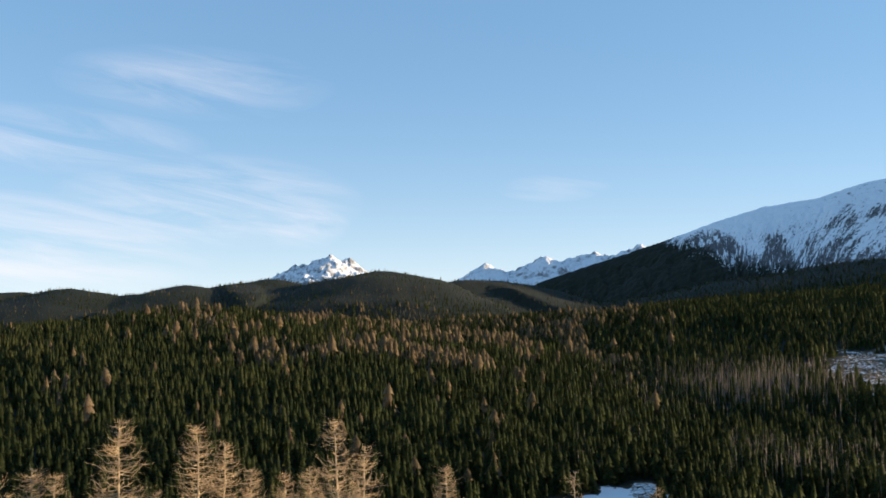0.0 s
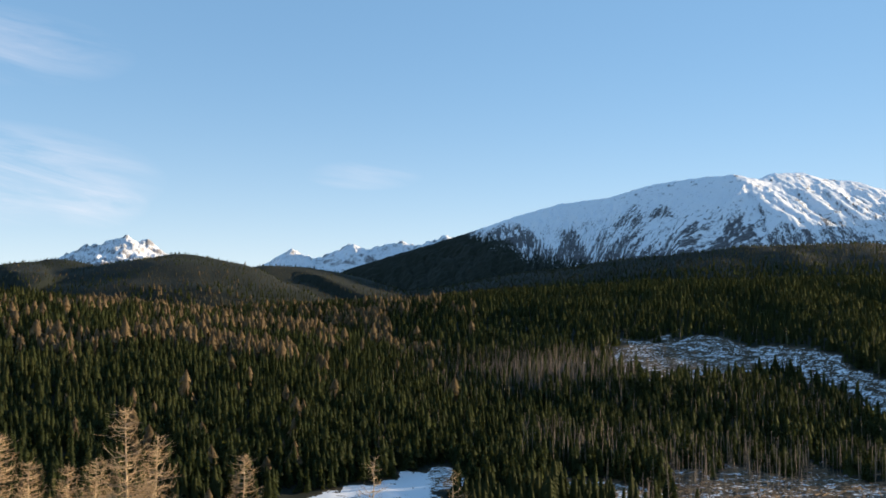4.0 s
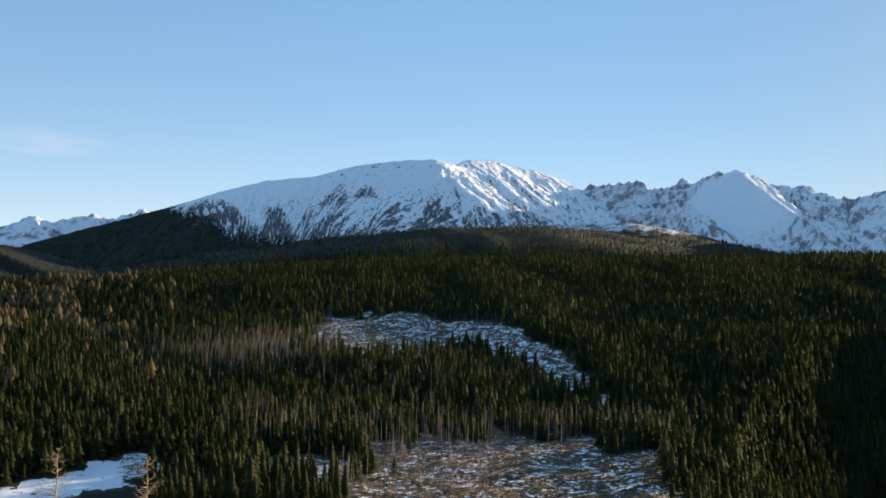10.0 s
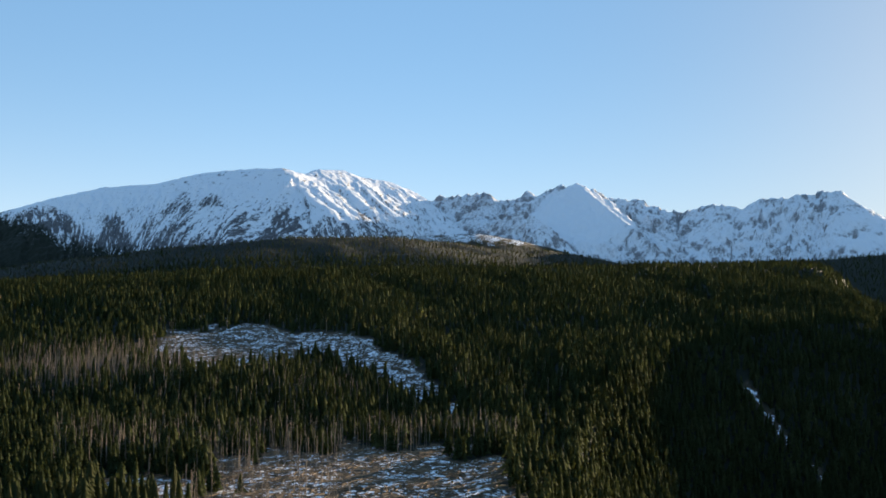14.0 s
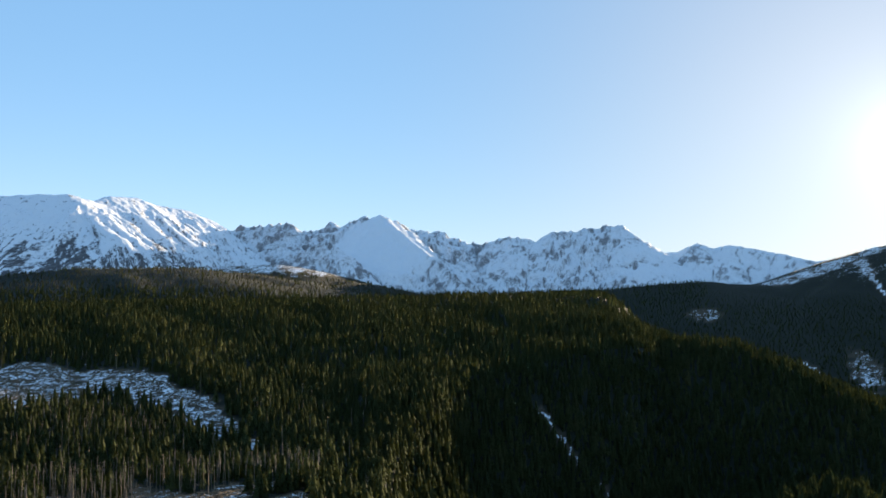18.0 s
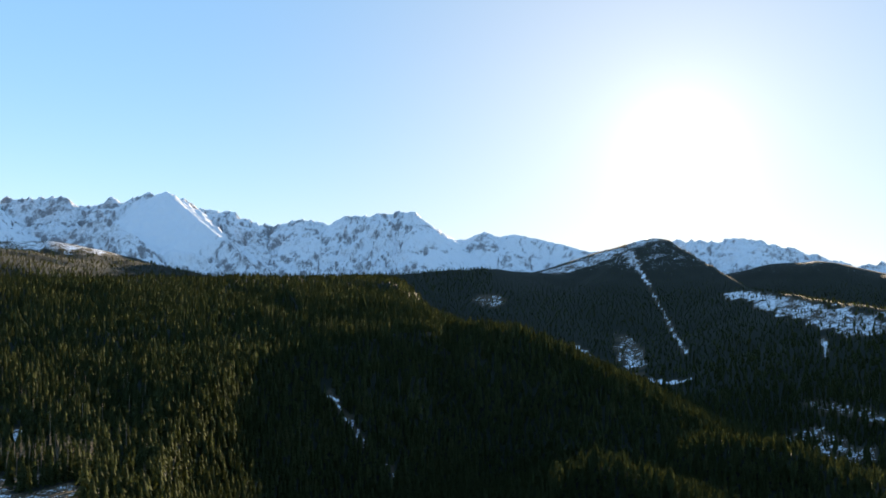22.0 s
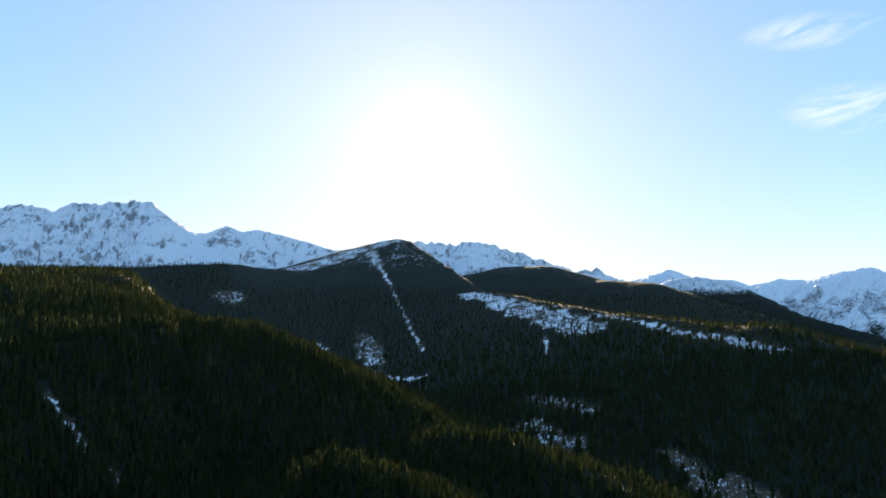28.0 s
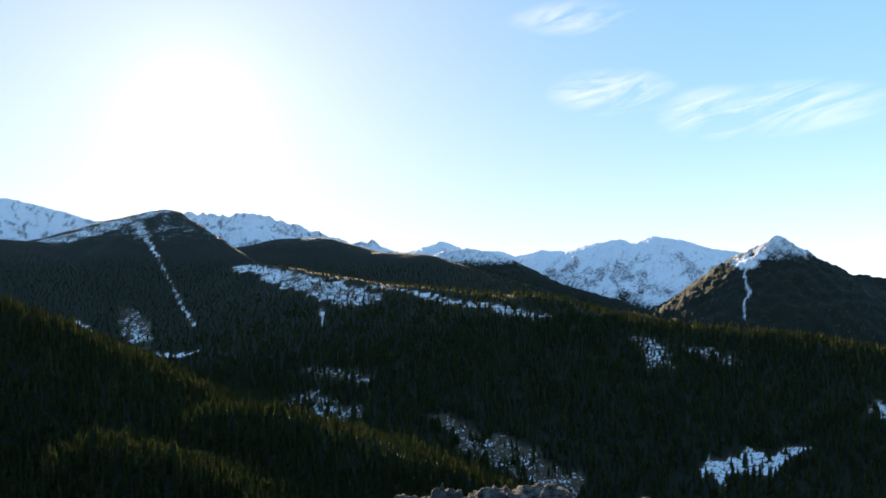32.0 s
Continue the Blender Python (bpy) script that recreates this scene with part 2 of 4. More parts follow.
def ridge(x, y, line, fall, width):
    """Height of a ridge along a crest line, and the way along it and off it."""
    best = np.full(x.shape, -1e9)
    along, off = np.zeros(x.shape), np.zeros(x.shape)
    run = 0.0
    for (x0, y0, z0), (x1, y1, z1) in zip(line[:-1], line[1:]):
        dx, dy = x1 - x0, y1 - y0
        length = math.hypot(dx, dy) + 1e-6
        t = np.clip(((x - x0) * dx + (y - y0) * dy) / length ** 2, 0, 1)
        d = np.hypot(x - x0 - t * dx, y - y0 - t * dy)
        h = z0 + t * (z1 - z0) - fall * (np.sqrt(d * d + width * width) - width)
        up = h > best
        best = np.where(up, h, best)
        along, off = np.where(up, run + t * length, along), np.where(up, d, off)
        run += length
    return best, along, off


def softmax(a, b, k):
    h = np.clip(0.5 + 0.5 * (a - b) / k, 0, 1)
    return b * (1 - h) + a * h + k * h * (1 - h)


NEAR_RIDGE = crest((-60, 1500, -1.2), (-27, 1600, -0.9), (-15.5, 1500, 0.3), (-8, 1700, -0.5), (-3, 1850, -0.8), (3.2, 1900, -0.4), (13.7, 1900, 0.0),
                   (20, 1950, 0.7), (27, 2000, 1.15), (47, 2200, 1.55), (58, 2380, 1.75), (63.5, 2450, 1.75), (65.8, 2380, 1.45), (67.2, 2200, 0.9), (68.0, 1850, -0.9))
SPUR = crest((67.0, 1950, -0.4), (67.7, 1800, -0.9), (68.8, 1620, -1.55), (73.0, 1470, -1.8), (76.2, 1400, -4.0), (79.5, 1350, -6.3), (84, 1250, -10))
SHOULDER = crest((58, 3200, 1.7), (66, 3250, 2.0), (71, 3350, 2.3), (75.2, 3500, 2.0), (78, 3600, 1.2), (80, 3500, -0.5))
LOW_SPUR = crest((72, 960, -12.8), (76.4, 955, -11.1), (79, 950, -10.4), (82.3, 940, -11.5), (88, 930, -14.5))
FAR_SPUR = crest((86, 1220, -8.6), (90, 1200, -9.2), (93, 1180, -10.4), (98, 1150, -12), (104, 1100, -14))
KNOB = crest((70, 4000, 1.3), (75.5, 3980, 2.2), (77.6, 3960, 2.7), (80.2, 3930, 3.25), (81.3, 3910, 3.85), (82.5, 3880, 4.14), (83.6, 3780, 3.65), (85.9, 3450, 2.35),
             (88.1, 3050, 0.9), (95.5, 2500, -0.45), (102, 2280, -1.15), (107, 2120, -1.5), (111.7, 2000, -2.85), (115.6, 1950, -3.4), (122.3, 1900, -3.8),
             (127.5, 1800, -4.7), (140, 1700, -5.5), (160, 1500, -7))
BACK_RIDGE = crest((85.5, 4050, 1.5), (87.7, 4000, 1.88), (89.9, 3950, 2.35), (92.1, 3900, 2.45), (93.5, 3820, 1.9), (95.8, 3750, 1.53), (98.8, 3600, 1.35),
                   (102.1, 3400, 0.05), (107, 3100, -1.25), (112, 2850, -2.4))
BROWN_HILL = crest((8, 2900, 0.6), (14.3, 2900, 1.1), (20, 2900, 2.2), (25.2, 2900, 2.9), (32.7, 2900, 3.6), (38.3, 2950, 3.7), (41.9, 3000, 3.35), (45.4, 3050, 2.75), (52, 3100, 1.8))
MORAINE = crest((36, 3250, 3.4), (38, 3250, 3.75), (41.5, 3260, 3.8), (44.1, 3280, 3.95), (45.4, 3300, 3.3), (47.5, 3320, 2.5), (50, 3340, 1.8))
LEFT_HILLS = crest((-60, 2800, 1.15), (-34, 2800, 1.44), (-27.2, 2800, 0.89), (-23.2, 2770, 1.99), (-21.3, 2770, 1.49), (-19.3, 2720, 1.69), (-16.6, 2720, 2.19), (-14.5, 2770, 1.79),
                   (-12.7, 2800, 2.39), (-11.3, 2840, 2.55), (-9.1, 2890, 2.10), (-6.9, 2840, 2.25), (-5.4, 2800, 2.80), (-4.1, 2770, 3.05), (-2.4, 2770, 2.60), (-0.6, 2800, 2.20),
                   (1.3, 2800, 2.45), (3.2, 2840, 2.35), (5.4, 2890, 1.55), (9, 2980, 0.95))


def ground_height(x, y):
    r, az = np.hypot(x, y), np.degrees(np.arctan2(x, y))
    right = smooth(45, 72, az) * (1 - smooth(150, 175, az))
    floor = -112 - 228 * right + 6 * fbm(x / 220, y / 220, 3, 5)
    floor = floor + (140 + 228 * right) * smooth(1900, 3200, r) * (1 - 0.75 * smooth(80, 110, az))
    # the ravine: past its lip the long slope breaks off towards the lookout
    lip = np.interp(az + 1.0 * fbm(x / 260, y / 260, 3, 61), (48, 50.5, 53, 55.5, 57.5, 60, 64, 68, 76, 80, 90), (0, 600, 840, 1010, 1130, 1200, 1290, 1430, 1400, 1350, 1250))
    cut = 130 * (1 - np.exp(-np.maximum(lip - r, 0) * 0.62 / 130)) + 90 * smooth(54, 62, az) * smooth(60, 500, lip - r)
    reach = np.maximum(r, lip) / np.maximum(r, 1)
    knoll = -1.75 - 0.04 * np.minimum(r, 7.8) - 0.275 * np.maximum(r - 7.8, 0) * (1 + 1.3 * right)
    h = softmax(floor, knoll, 8)
    for line, fall, width, blend in ((NEAR_RIDGE, 0.125, 60, 14), (SPUR, 0.50, 25, 10), (SHOULDER, 0.30, 30, 10), (LOW_SPUR, 0.42, 12, 8), (FAR_SPUR, 0.35, 12, 8),
                                     (KNOB, 0.31, 30, 10), (BACK_RIDGE, 0.3, 60, 10), (BROWN_HILL, 0.2, 70, 12), (MORAINE, 0.24, 30, 8), (LEFT_HILLS, 0.26, 50, 12)):
        if line is NEAR_RIDGE:
            up, along, off = ridge(x * reach, y * reach, line, fall, width)
            up = up - cut - 420 * smooth(67, 79, az) - 125 * smooth(65.4, 70.0, az) * smooth(1600, 2100, r)
        else:
            up, along, off = ridge(x, y, line, fall, width)
        if line is KNOB:
            up = up - 0.8 * np.maximum(r - 20 - np.interp(az, (83.6, 85.9, 88.1, 95.5), (3780, 3450, 3050, 2500)), 0) * smooth(83.4, 84.6, az) * smooth(100, 96, az)
        up = up + smooth(10, 260, off) * (17 if line is NEAR_RIDGE else 46 if line is LEFT_HILLS else 9) * fbm(along / 150, off / 600, 3, 11)
        h = softmax(h, up, blend)
    far = smooth(250, 900, r)
    return h + far * (7 * fbm(x / 160, y / 160, 4, 3)) + (1 - far) * smooth(8, 60, r) * 2.5 * fbm(x / 25, y / 25, 4, 4)


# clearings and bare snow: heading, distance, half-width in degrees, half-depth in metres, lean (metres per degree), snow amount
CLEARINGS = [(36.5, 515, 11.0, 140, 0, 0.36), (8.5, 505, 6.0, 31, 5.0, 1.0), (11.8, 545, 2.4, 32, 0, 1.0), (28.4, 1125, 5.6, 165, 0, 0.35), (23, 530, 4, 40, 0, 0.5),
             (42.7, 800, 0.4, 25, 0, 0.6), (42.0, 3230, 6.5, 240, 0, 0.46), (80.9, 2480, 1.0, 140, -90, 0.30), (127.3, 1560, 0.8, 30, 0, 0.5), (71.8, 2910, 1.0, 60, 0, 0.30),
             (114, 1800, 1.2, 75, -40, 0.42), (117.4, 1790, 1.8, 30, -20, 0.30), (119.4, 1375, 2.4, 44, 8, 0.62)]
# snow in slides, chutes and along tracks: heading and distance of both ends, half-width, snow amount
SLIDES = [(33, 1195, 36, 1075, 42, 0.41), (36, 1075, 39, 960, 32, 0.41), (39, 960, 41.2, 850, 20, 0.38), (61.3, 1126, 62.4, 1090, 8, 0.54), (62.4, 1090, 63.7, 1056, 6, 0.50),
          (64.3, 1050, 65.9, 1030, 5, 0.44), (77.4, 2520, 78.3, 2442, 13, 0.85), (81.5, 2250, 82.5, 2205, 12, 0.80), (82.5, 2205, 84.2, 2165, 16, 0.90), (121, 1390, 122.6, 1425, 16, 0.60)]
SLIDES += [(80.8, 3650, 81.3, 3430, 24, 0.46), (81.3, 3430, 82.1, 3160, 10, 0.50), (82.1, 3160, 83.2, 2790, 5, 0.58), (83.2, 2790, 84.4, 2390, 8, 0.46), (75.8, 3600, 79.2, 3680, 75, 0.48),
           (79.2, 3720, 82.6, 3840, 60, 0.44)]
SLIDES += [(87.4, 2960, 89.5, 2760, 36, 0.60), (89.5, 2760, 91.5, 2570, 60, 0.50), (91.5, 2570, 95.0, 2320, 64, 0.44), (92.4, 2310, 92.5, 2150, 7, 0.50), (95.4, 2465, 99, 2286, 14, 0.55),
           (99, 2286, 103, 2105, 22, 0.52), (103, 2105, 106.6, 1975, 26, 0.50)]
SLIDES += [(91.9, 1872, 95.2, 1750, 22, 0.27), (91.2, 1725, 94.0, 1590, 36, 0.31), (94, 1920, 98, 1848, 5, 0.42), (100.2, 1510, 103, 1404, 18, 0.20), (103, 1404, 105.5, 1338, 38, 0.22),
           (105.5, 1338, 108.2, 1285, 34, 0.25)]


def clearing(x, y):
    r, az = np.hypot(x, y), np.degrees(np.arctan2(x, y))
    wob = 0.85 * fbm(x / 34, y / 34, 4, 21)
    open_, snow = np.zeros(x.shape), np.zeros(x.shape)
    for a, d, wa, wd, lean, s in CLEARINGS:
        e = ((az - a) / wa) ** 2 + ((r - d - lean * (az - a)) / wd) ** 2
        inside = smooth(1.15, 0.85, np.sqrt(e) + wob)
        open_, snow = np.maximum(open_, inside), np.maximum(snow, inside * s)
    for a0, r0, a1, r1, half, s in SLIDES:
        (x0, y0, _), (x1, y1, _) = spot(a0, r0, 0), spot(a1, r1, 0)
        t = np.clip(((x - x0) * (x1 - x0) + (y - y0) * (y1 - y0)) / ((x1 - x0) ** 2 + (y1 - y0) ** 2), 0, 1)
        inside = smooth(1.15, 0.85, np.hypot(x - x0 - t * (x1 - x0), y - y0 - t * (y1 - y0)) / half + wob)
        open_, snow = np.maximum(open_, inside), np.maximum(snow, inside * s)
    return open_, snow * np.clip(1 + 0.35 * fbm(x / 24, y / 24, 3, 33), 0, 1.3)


def sheet(name, x, y, z, mat, snow, label="", category="", kind="", forest=None, flow=None):
    """One smooth mesh over a grid of rows and columns."""
    rows, cols = x.shape
    mesh = bpy.data.meshes.new(name)
    i = np.arange(rows * cols).reshape(rows, cols)
    quads = np.stack([i[:-1, :-1], i[:-1, 1:], i[1:, 1:], i[1:, :-1]], -1).reshape(-1, 4)
    mesh.vertices.add(rows * cols)
    mesh.vertices.foreach_set("co", np.stack([x, y, z], -1).astype(np.float32).ravel())
    mesh.loops.add(quads.size)
    mesh.loops.foreach_set("vertex_index", quads.ravel().astype(np.int32))
    mesh.polygons.add(len(quads))
    mesh.polygons.foreach_set("loop_start", np.arange(0, quads.size, 4, dtype=np.int32))
    mesh.update(calc_edges=True)
    mesh.polygons.foreach_set("use_smooth", np.ones(len(quads), dtype=bool))
    mesh.attributes.new("snow", "FLOAT", "POINT").data.foreach_set("value", snow.astype(np.float32).ravel())
    if forest is not None:
        mesh.attributes.new("forest", "FLOAT", "POINT").data.foreach_set("value", forest.astype(np.float32).ravel())
    if flow is not None:
        mesh.attributes.new("flow", "FLOAT_VECTOR", "POINT").data.foreach_set("vector", np.stack(flow, -1).astype(np.float32).ravel())
    mesh.materials.append(mat)
    return tagged(new(name, mesh), label, category, "", kind)


def polar_grid(azimuths, radii):
    a, r = np.meshgrid(np.radians(azimuths), radii)
    return r * np.sin(a), r * np.cos(a)


azimuths = np.concatenate([np.arange(-180, -36, 4.0), np.arange(-36, 20, 0.26), np.arange(20, 130, 0.17), np.arange(130, 136, 0.5), np.arange(136, 180.1, 4.0)])
radii = np.concatenate([[0.0], np.geomspace(1.2, 250, 50), np.arange(262, 1100, 12), np.geomspace(1110, 4900, 130)])
gx, gy = polar_grid(azimuths, radii)
gz = ground_height(gx, gy)
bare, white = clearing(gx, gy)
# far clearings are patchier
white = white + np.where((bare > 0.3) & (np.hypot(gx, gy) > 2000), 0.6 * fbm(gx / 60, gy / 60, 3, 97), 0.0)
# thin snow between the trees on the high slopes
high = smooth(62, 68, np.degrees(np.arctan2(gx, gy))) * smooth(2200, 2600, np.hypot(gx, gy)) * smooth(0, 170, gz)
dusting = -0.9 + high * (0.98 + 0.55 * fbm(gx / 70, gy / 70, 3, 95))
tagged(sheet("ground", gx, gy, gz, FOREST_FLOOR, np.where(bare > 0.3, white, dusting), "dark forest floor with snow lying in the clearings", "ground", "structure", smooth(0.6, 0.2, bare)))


def mountain(name, label, lines, span, depth, steps, fall, width, crag, seed, snow_at, tree_line, low=0.0, calm=None, rows=72, facing=False, chute=None, gentle=None, facets=None, leans=None, woods=None,
             stony_at=None, mat=None, fields=()):
    """A massif: crest lines falling away on both sides, cut by gullies and ribs, with snow where it can lie."""
    az = np.arange(span[0], span[1], steps)
    x, y = polar_grid(az, np.linspace(depth[0], depth[1], rows))
    heading_ = np.degrees(np.arctan2(x, y))
    h, along, off = np.full(x.shape, -1e9), np.zeros(x.shape), np.zeros(x.shape)
    for n, line in enumerate(lines):
        up, s, d = ridge(x, y, line, fall if n == 0 else fall * 1.25, width)
        over = up > h
        h, along, off = np.where(over, up, h), np.where(over, s + 900 * n, along), np.where(over, d, off)
    if gentle:
        crag = crag * (1 - 0.5 * smooth(gentle, gentle + 3, heading_))
    lane = along
    if facets:
        lane = heading_ * 65 + off * np.interp(heading_, *leans) + 14 * fbm(x / 110, y / 110, 4, seed + 70)
    elif facing:
        lane = heading_ * 38 + 0.5 * along + 22 * fbm(x / 110, y / 110, 4, seed + 70)
    ribs = ridged(lane / 95 + 0.25 * fbm(x / 180, y / 180, 2, seed), off / 520, 3, seed + 3)
    veins = ridged(lane / 34 + 0.5 * fbm(x / 90, y / 90, 2, seed + 5), off / 330, 3, seed + 21)
    rough = ridged(x / 75, y / 75, 5, seed + 9)
    grow = smooth(0, 220, off)
    quiet = np.zeros(x.shape)
    if calm:
        cx, cy, _ = spot(calm[0], calm[1], 0)
        quiet = smooth(calm[2], 0.45 * calm[2], np.hypot(x - cx, y - cy))
        grow = grow * (1 - 0.85 * quiet)
    z = h + grow * crag * (46 * (ribs - 0.62) + 13 * (veins - 0.62)) + (0.36 + 0.64 * grow) * crag * 24 * (rough - 0.6)
    z = z + smooth(140, 20, off) * (1 - quiet) * np.maximum(crag - 0.7, 0) * 34 * (ridged(along / 95, off / 160, 2, seed + 61) - 0.66)
    z = z + smooth(110, 10, off) * (1 - quiet) * np.maximum(crag - 0.9, 0) * 16 * (ridged(along / 34, off / 120, 3, seed + 66) - 0.6)
    z = z + (1 - 0.8 * quiet) * crag * 7 * fbm(x / 30, y / 30, 4, seed + 14)
    z = z - 420 * smooth(depth[0] + 170, depth[0], np.hypot(x, y))
    run_a = np.hypot(np.gradient(x, axis=1), np.gradient(y, axis=1))
    run_r = np.hypot(np.gradient(x, axis=0), np.gradient(y, axis=0))
    steep = np.hypot(np.gradient(z, axis=1) / run_a, np.gradient(z, axis=0) / run_r)
    rise_ = np.degrees(np.arctan2(z, np.hypot(x, y)))
    height = (z - tree_line[0]) / tree_line[1]
    streak = ridged((lane + 0.2 * off if facing else lane) / 18 + 0.9 * fbm(x / 80, y / 80, 3, seed + 6), off / 300, 3, seed + 41)
    specks = fbm(x / 12, y / 18, 3, seed + 33)
    if facets:
        # triangular rock faces between the snow gullies, each widening downhill
        fine = ridged(lane / 11, off / 170, 3, seed + 44)
        stony = np.zeros(x.shape)
        for a, e, left, right_, foot, amount in facets:
            t = (e - rise_) / (e - foot)
            mid, half = a + t * (0.5 * (left + right_) - a), 0.12 + np.maximum(t, 0) * 0.5 * (right_ - left)
            inside = smooth(1.35, 0.7, np.abs(heading_ - mid) / half + 0.45 * fbm(x / 55, y / 55, 3, seed + 51)) * smooth(-0.05, 0.35, t) * smooth(1.5, 1.05, t)
            stony = np.maximum(stony, amount * inside)
        ledge = smooth(0.22, 0.42, fbm(lane / 46, off / 24, 3, seed + 57)) * smooth(260, 60, off) * smooth(22, 25, heading_)
        snow = snow_at - stony * (0.34 + 0.9 * (fine - 0.5)) - 0.40 * ledge - 0.20 * smooth(120, 480, off) - (0.15 + 0.85 * smooth(60, 420, off)) * (streak - 0.66) - 0.30 * (steep - 0.66) * smooth(31, 34, heading_) + 0.30 * specks
        low = 0.0
    elif facing:
        wander = 0.35 * fbm(x / 200, y / 200, 3, seed + 50)
        fins = np.maximum(ridged((lane + 0.42 * off) / 110 + wander, off / 900, 3, seed + 51), ridged((lane - 0.30 * off) / 130 + wander, off / 900, 3, seed + 57))
        stony = smooth(0, 0.30, fins - (0.90 - 0.38 * smooth(20, 330, off)))
        snow = snow_at - 0.06 - 0.42 * stony - (0.2 + 0.8 * smooth(40, 300, off)) * 0.55 * (streak - 0.62) - 0.10 * (steep - 0.6) - 0.15 * (rough - 0.6) + 0.22 * specks
        low = 0.0
    else:
        cliffs = ridged(along / 60 + 0.5 * fbm(x / 70, y / 70, 3, seed + 34), off / 120 + 0.3 * fbm(x / 50, y / 50, 2, seed + 36), 4, seed + 35)
        bands = fbm(x / 130, y / 130, 3, seed + 37)
        rock = smooth(0.52, 0.86, cliffs + 0.30 * bands) * (1 - quiet) * smooth(0.5, 1.0, steep)
        snow = snow_at - 0.30 * smooth(0.8, 1.9, steep) * (1 - quiet) - 0.15 * (veins - 0.62) - 0.56 * rock + 0.10 * bands + 0.18 * specks * (1 - 0.5 * quiet)
    if stony_at:
        snow = snow - stony_at[2] * smooth(stony_at[1], 0.5 * stony_at[1], np.abs(heading_ - stony_at[0]))
    snow = snow - 0.12 * smooth(150, 30, off) * (1 - quiet) * smooth(1.0, 1.3, crag)
    snow = snow + 0.5 * quiet - low * smooth(80, 400, off)
    if woods:
        wooded = 0.5 + (rise_ - np.interp(heading_, *woods)) / 1.7 + 0.40 * specks + 0.26 * fbm(lane / 60, off / 200, 3, seed + 31) - 0.3 * (streak - 0.62)
    else:
        wooded = 0.5 + height + (0.9 if facing else 0.55) * fbm(lane / 60 if facing else x / 90, off / 260 if facing else y / 90, 4, seed + 31) + 0.25 * specks
    snow = np.minimum(snow, wooded)
    for a, e, wide, tall, amount in fields:
        patch = smooth(1.2, 0.6, np.hypot((heading_ - a) / wide, (rise_ - e) / tall) + 0.4 * specks + 0.3 * (rough - 0.6))
        snow, wooded = np.maximum(snow, amount * patch), np.maximum(wooded, patch)
    if chute:
        side = np.abs(heading_ - chute[0] - 0.5 * fbm(x / 160, y / 160, 3, seed + 81))
        run = 0.56 * smooth(chute[1], 0.3 * chute[1], side + 0.08 * specks) * smooth(chute[2], chute[2] + 40, z)
        snow, wooded = np.maximum(snow, run), np.where(run > 0.3, 1.0, wooded)
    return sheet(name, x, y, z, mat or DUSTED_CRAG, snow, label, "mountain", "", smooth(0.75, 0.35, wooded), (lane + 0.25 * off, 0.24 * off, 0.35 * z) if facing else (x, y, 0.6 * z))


MASSIF = crest((1, 4500, 0.4), (5.8, 4480, 2.0), (9.4, 4420, 3.15), (14.2, 4300, 4.6), (17.8, 4180, 5.8), (20.7, 4080, 6.6), (23.7, 3980, 6.9), (26.3, 3880, 7.65), (28.9, 3790, 8.0),
               (31.4, 3700, 8.15), (32.9, 3830, 7.75), (33.8, 3960, 8.1), (35.3, 4130, 8.08), (36.4, 4250, 7.65), (38.3, 4380, 7.4), (39.4, 4430, 6.95), (41.2, 4470, 6.0), (43, 4500, 5.2))
# sunlit ribs coming down side by side from the massif's summit
MASSIF_RIBS = [crest((a, d, e), (a + 1.5, d - 150, e - 1.0), (a + 3.1, d - 330, e - drop))
               for a, d, e, drop in ((29.2, 3780, 8.0, 2.6), (31.0, 3710, 8.1, 2.3), (32.0, 3750, 7.95, 2.3), (33.0, 3840, 7.75, 2.3), (33.9, 3970, 8.05, 2.3), (35.2, 4120, 8.0, 2.4), (36.8, 4280, 7.55, 2.4), (38.6, 4390, 7.3, 2.5))]
# rock faces on the massif: heading and elevation of the top, headings of the foot's ends, its elevation, how bare
FACETS = [(17.2, 5.6, 13.5, 20.0, 3.2, 1.3), (18.3, 5.15, 18.1, 19.9, 2.7, 1.3), (21.1, 5.3, 20.0, 22.4, 2.8, 1.2), (25.5, 6.65, 24.2, 25.5, 5.3, 0.8), (27.1, 6.5, 26.4, 27.5, 5.8, 0.8), (25.8, 4.95, 22.1, 25.1, 2.9, 0.9),
          (29.1, 6.0, 25.6, 29.0, 3.1, 0.8), (31.8, 6.0, 30.0, 32.9, 3.5, 1.0), (16.2, 5.1, 13.6, 18.2, 3.0, 1.3), (23.6, 5.35, 22.3, 23.1, 3.1, 0.7), (21.8, 3.3, 20.7, 23.8, 2.5, 1.0),
          (27.6, 3.65, 26.0, 29.9, 2.9, 1.0), (36.5, 5.6, 36.5, 39.0, 4.0, 0.8), (34.2, 5.2, 33.6, 36.6, 4.0, 0.8)]
mountain("mountain", "broad snow-covered mountain with rocky ribs and dark forested foot", [MASSIF, *MASSIF_RIBS], (1, 46), (2980, 4580), 0.055, 0.62, 26, 0.6, 40,
         0.84, (480, 170), 0.0, None, 200, True, mat=MOUNTAIN, facets=FACETS, leans=((14, 18, 21, 25, 28, 33, 38), (-0.1, -0.15, 0.1, 0.40, 0.35, -0.1, -0.45)),
         woods=((10, 12, 14.5, 17.2, 18.5, 23, 30), (6.6, 6.1, 4.95, 4.0, 3.2, 2.6, 2.3)))
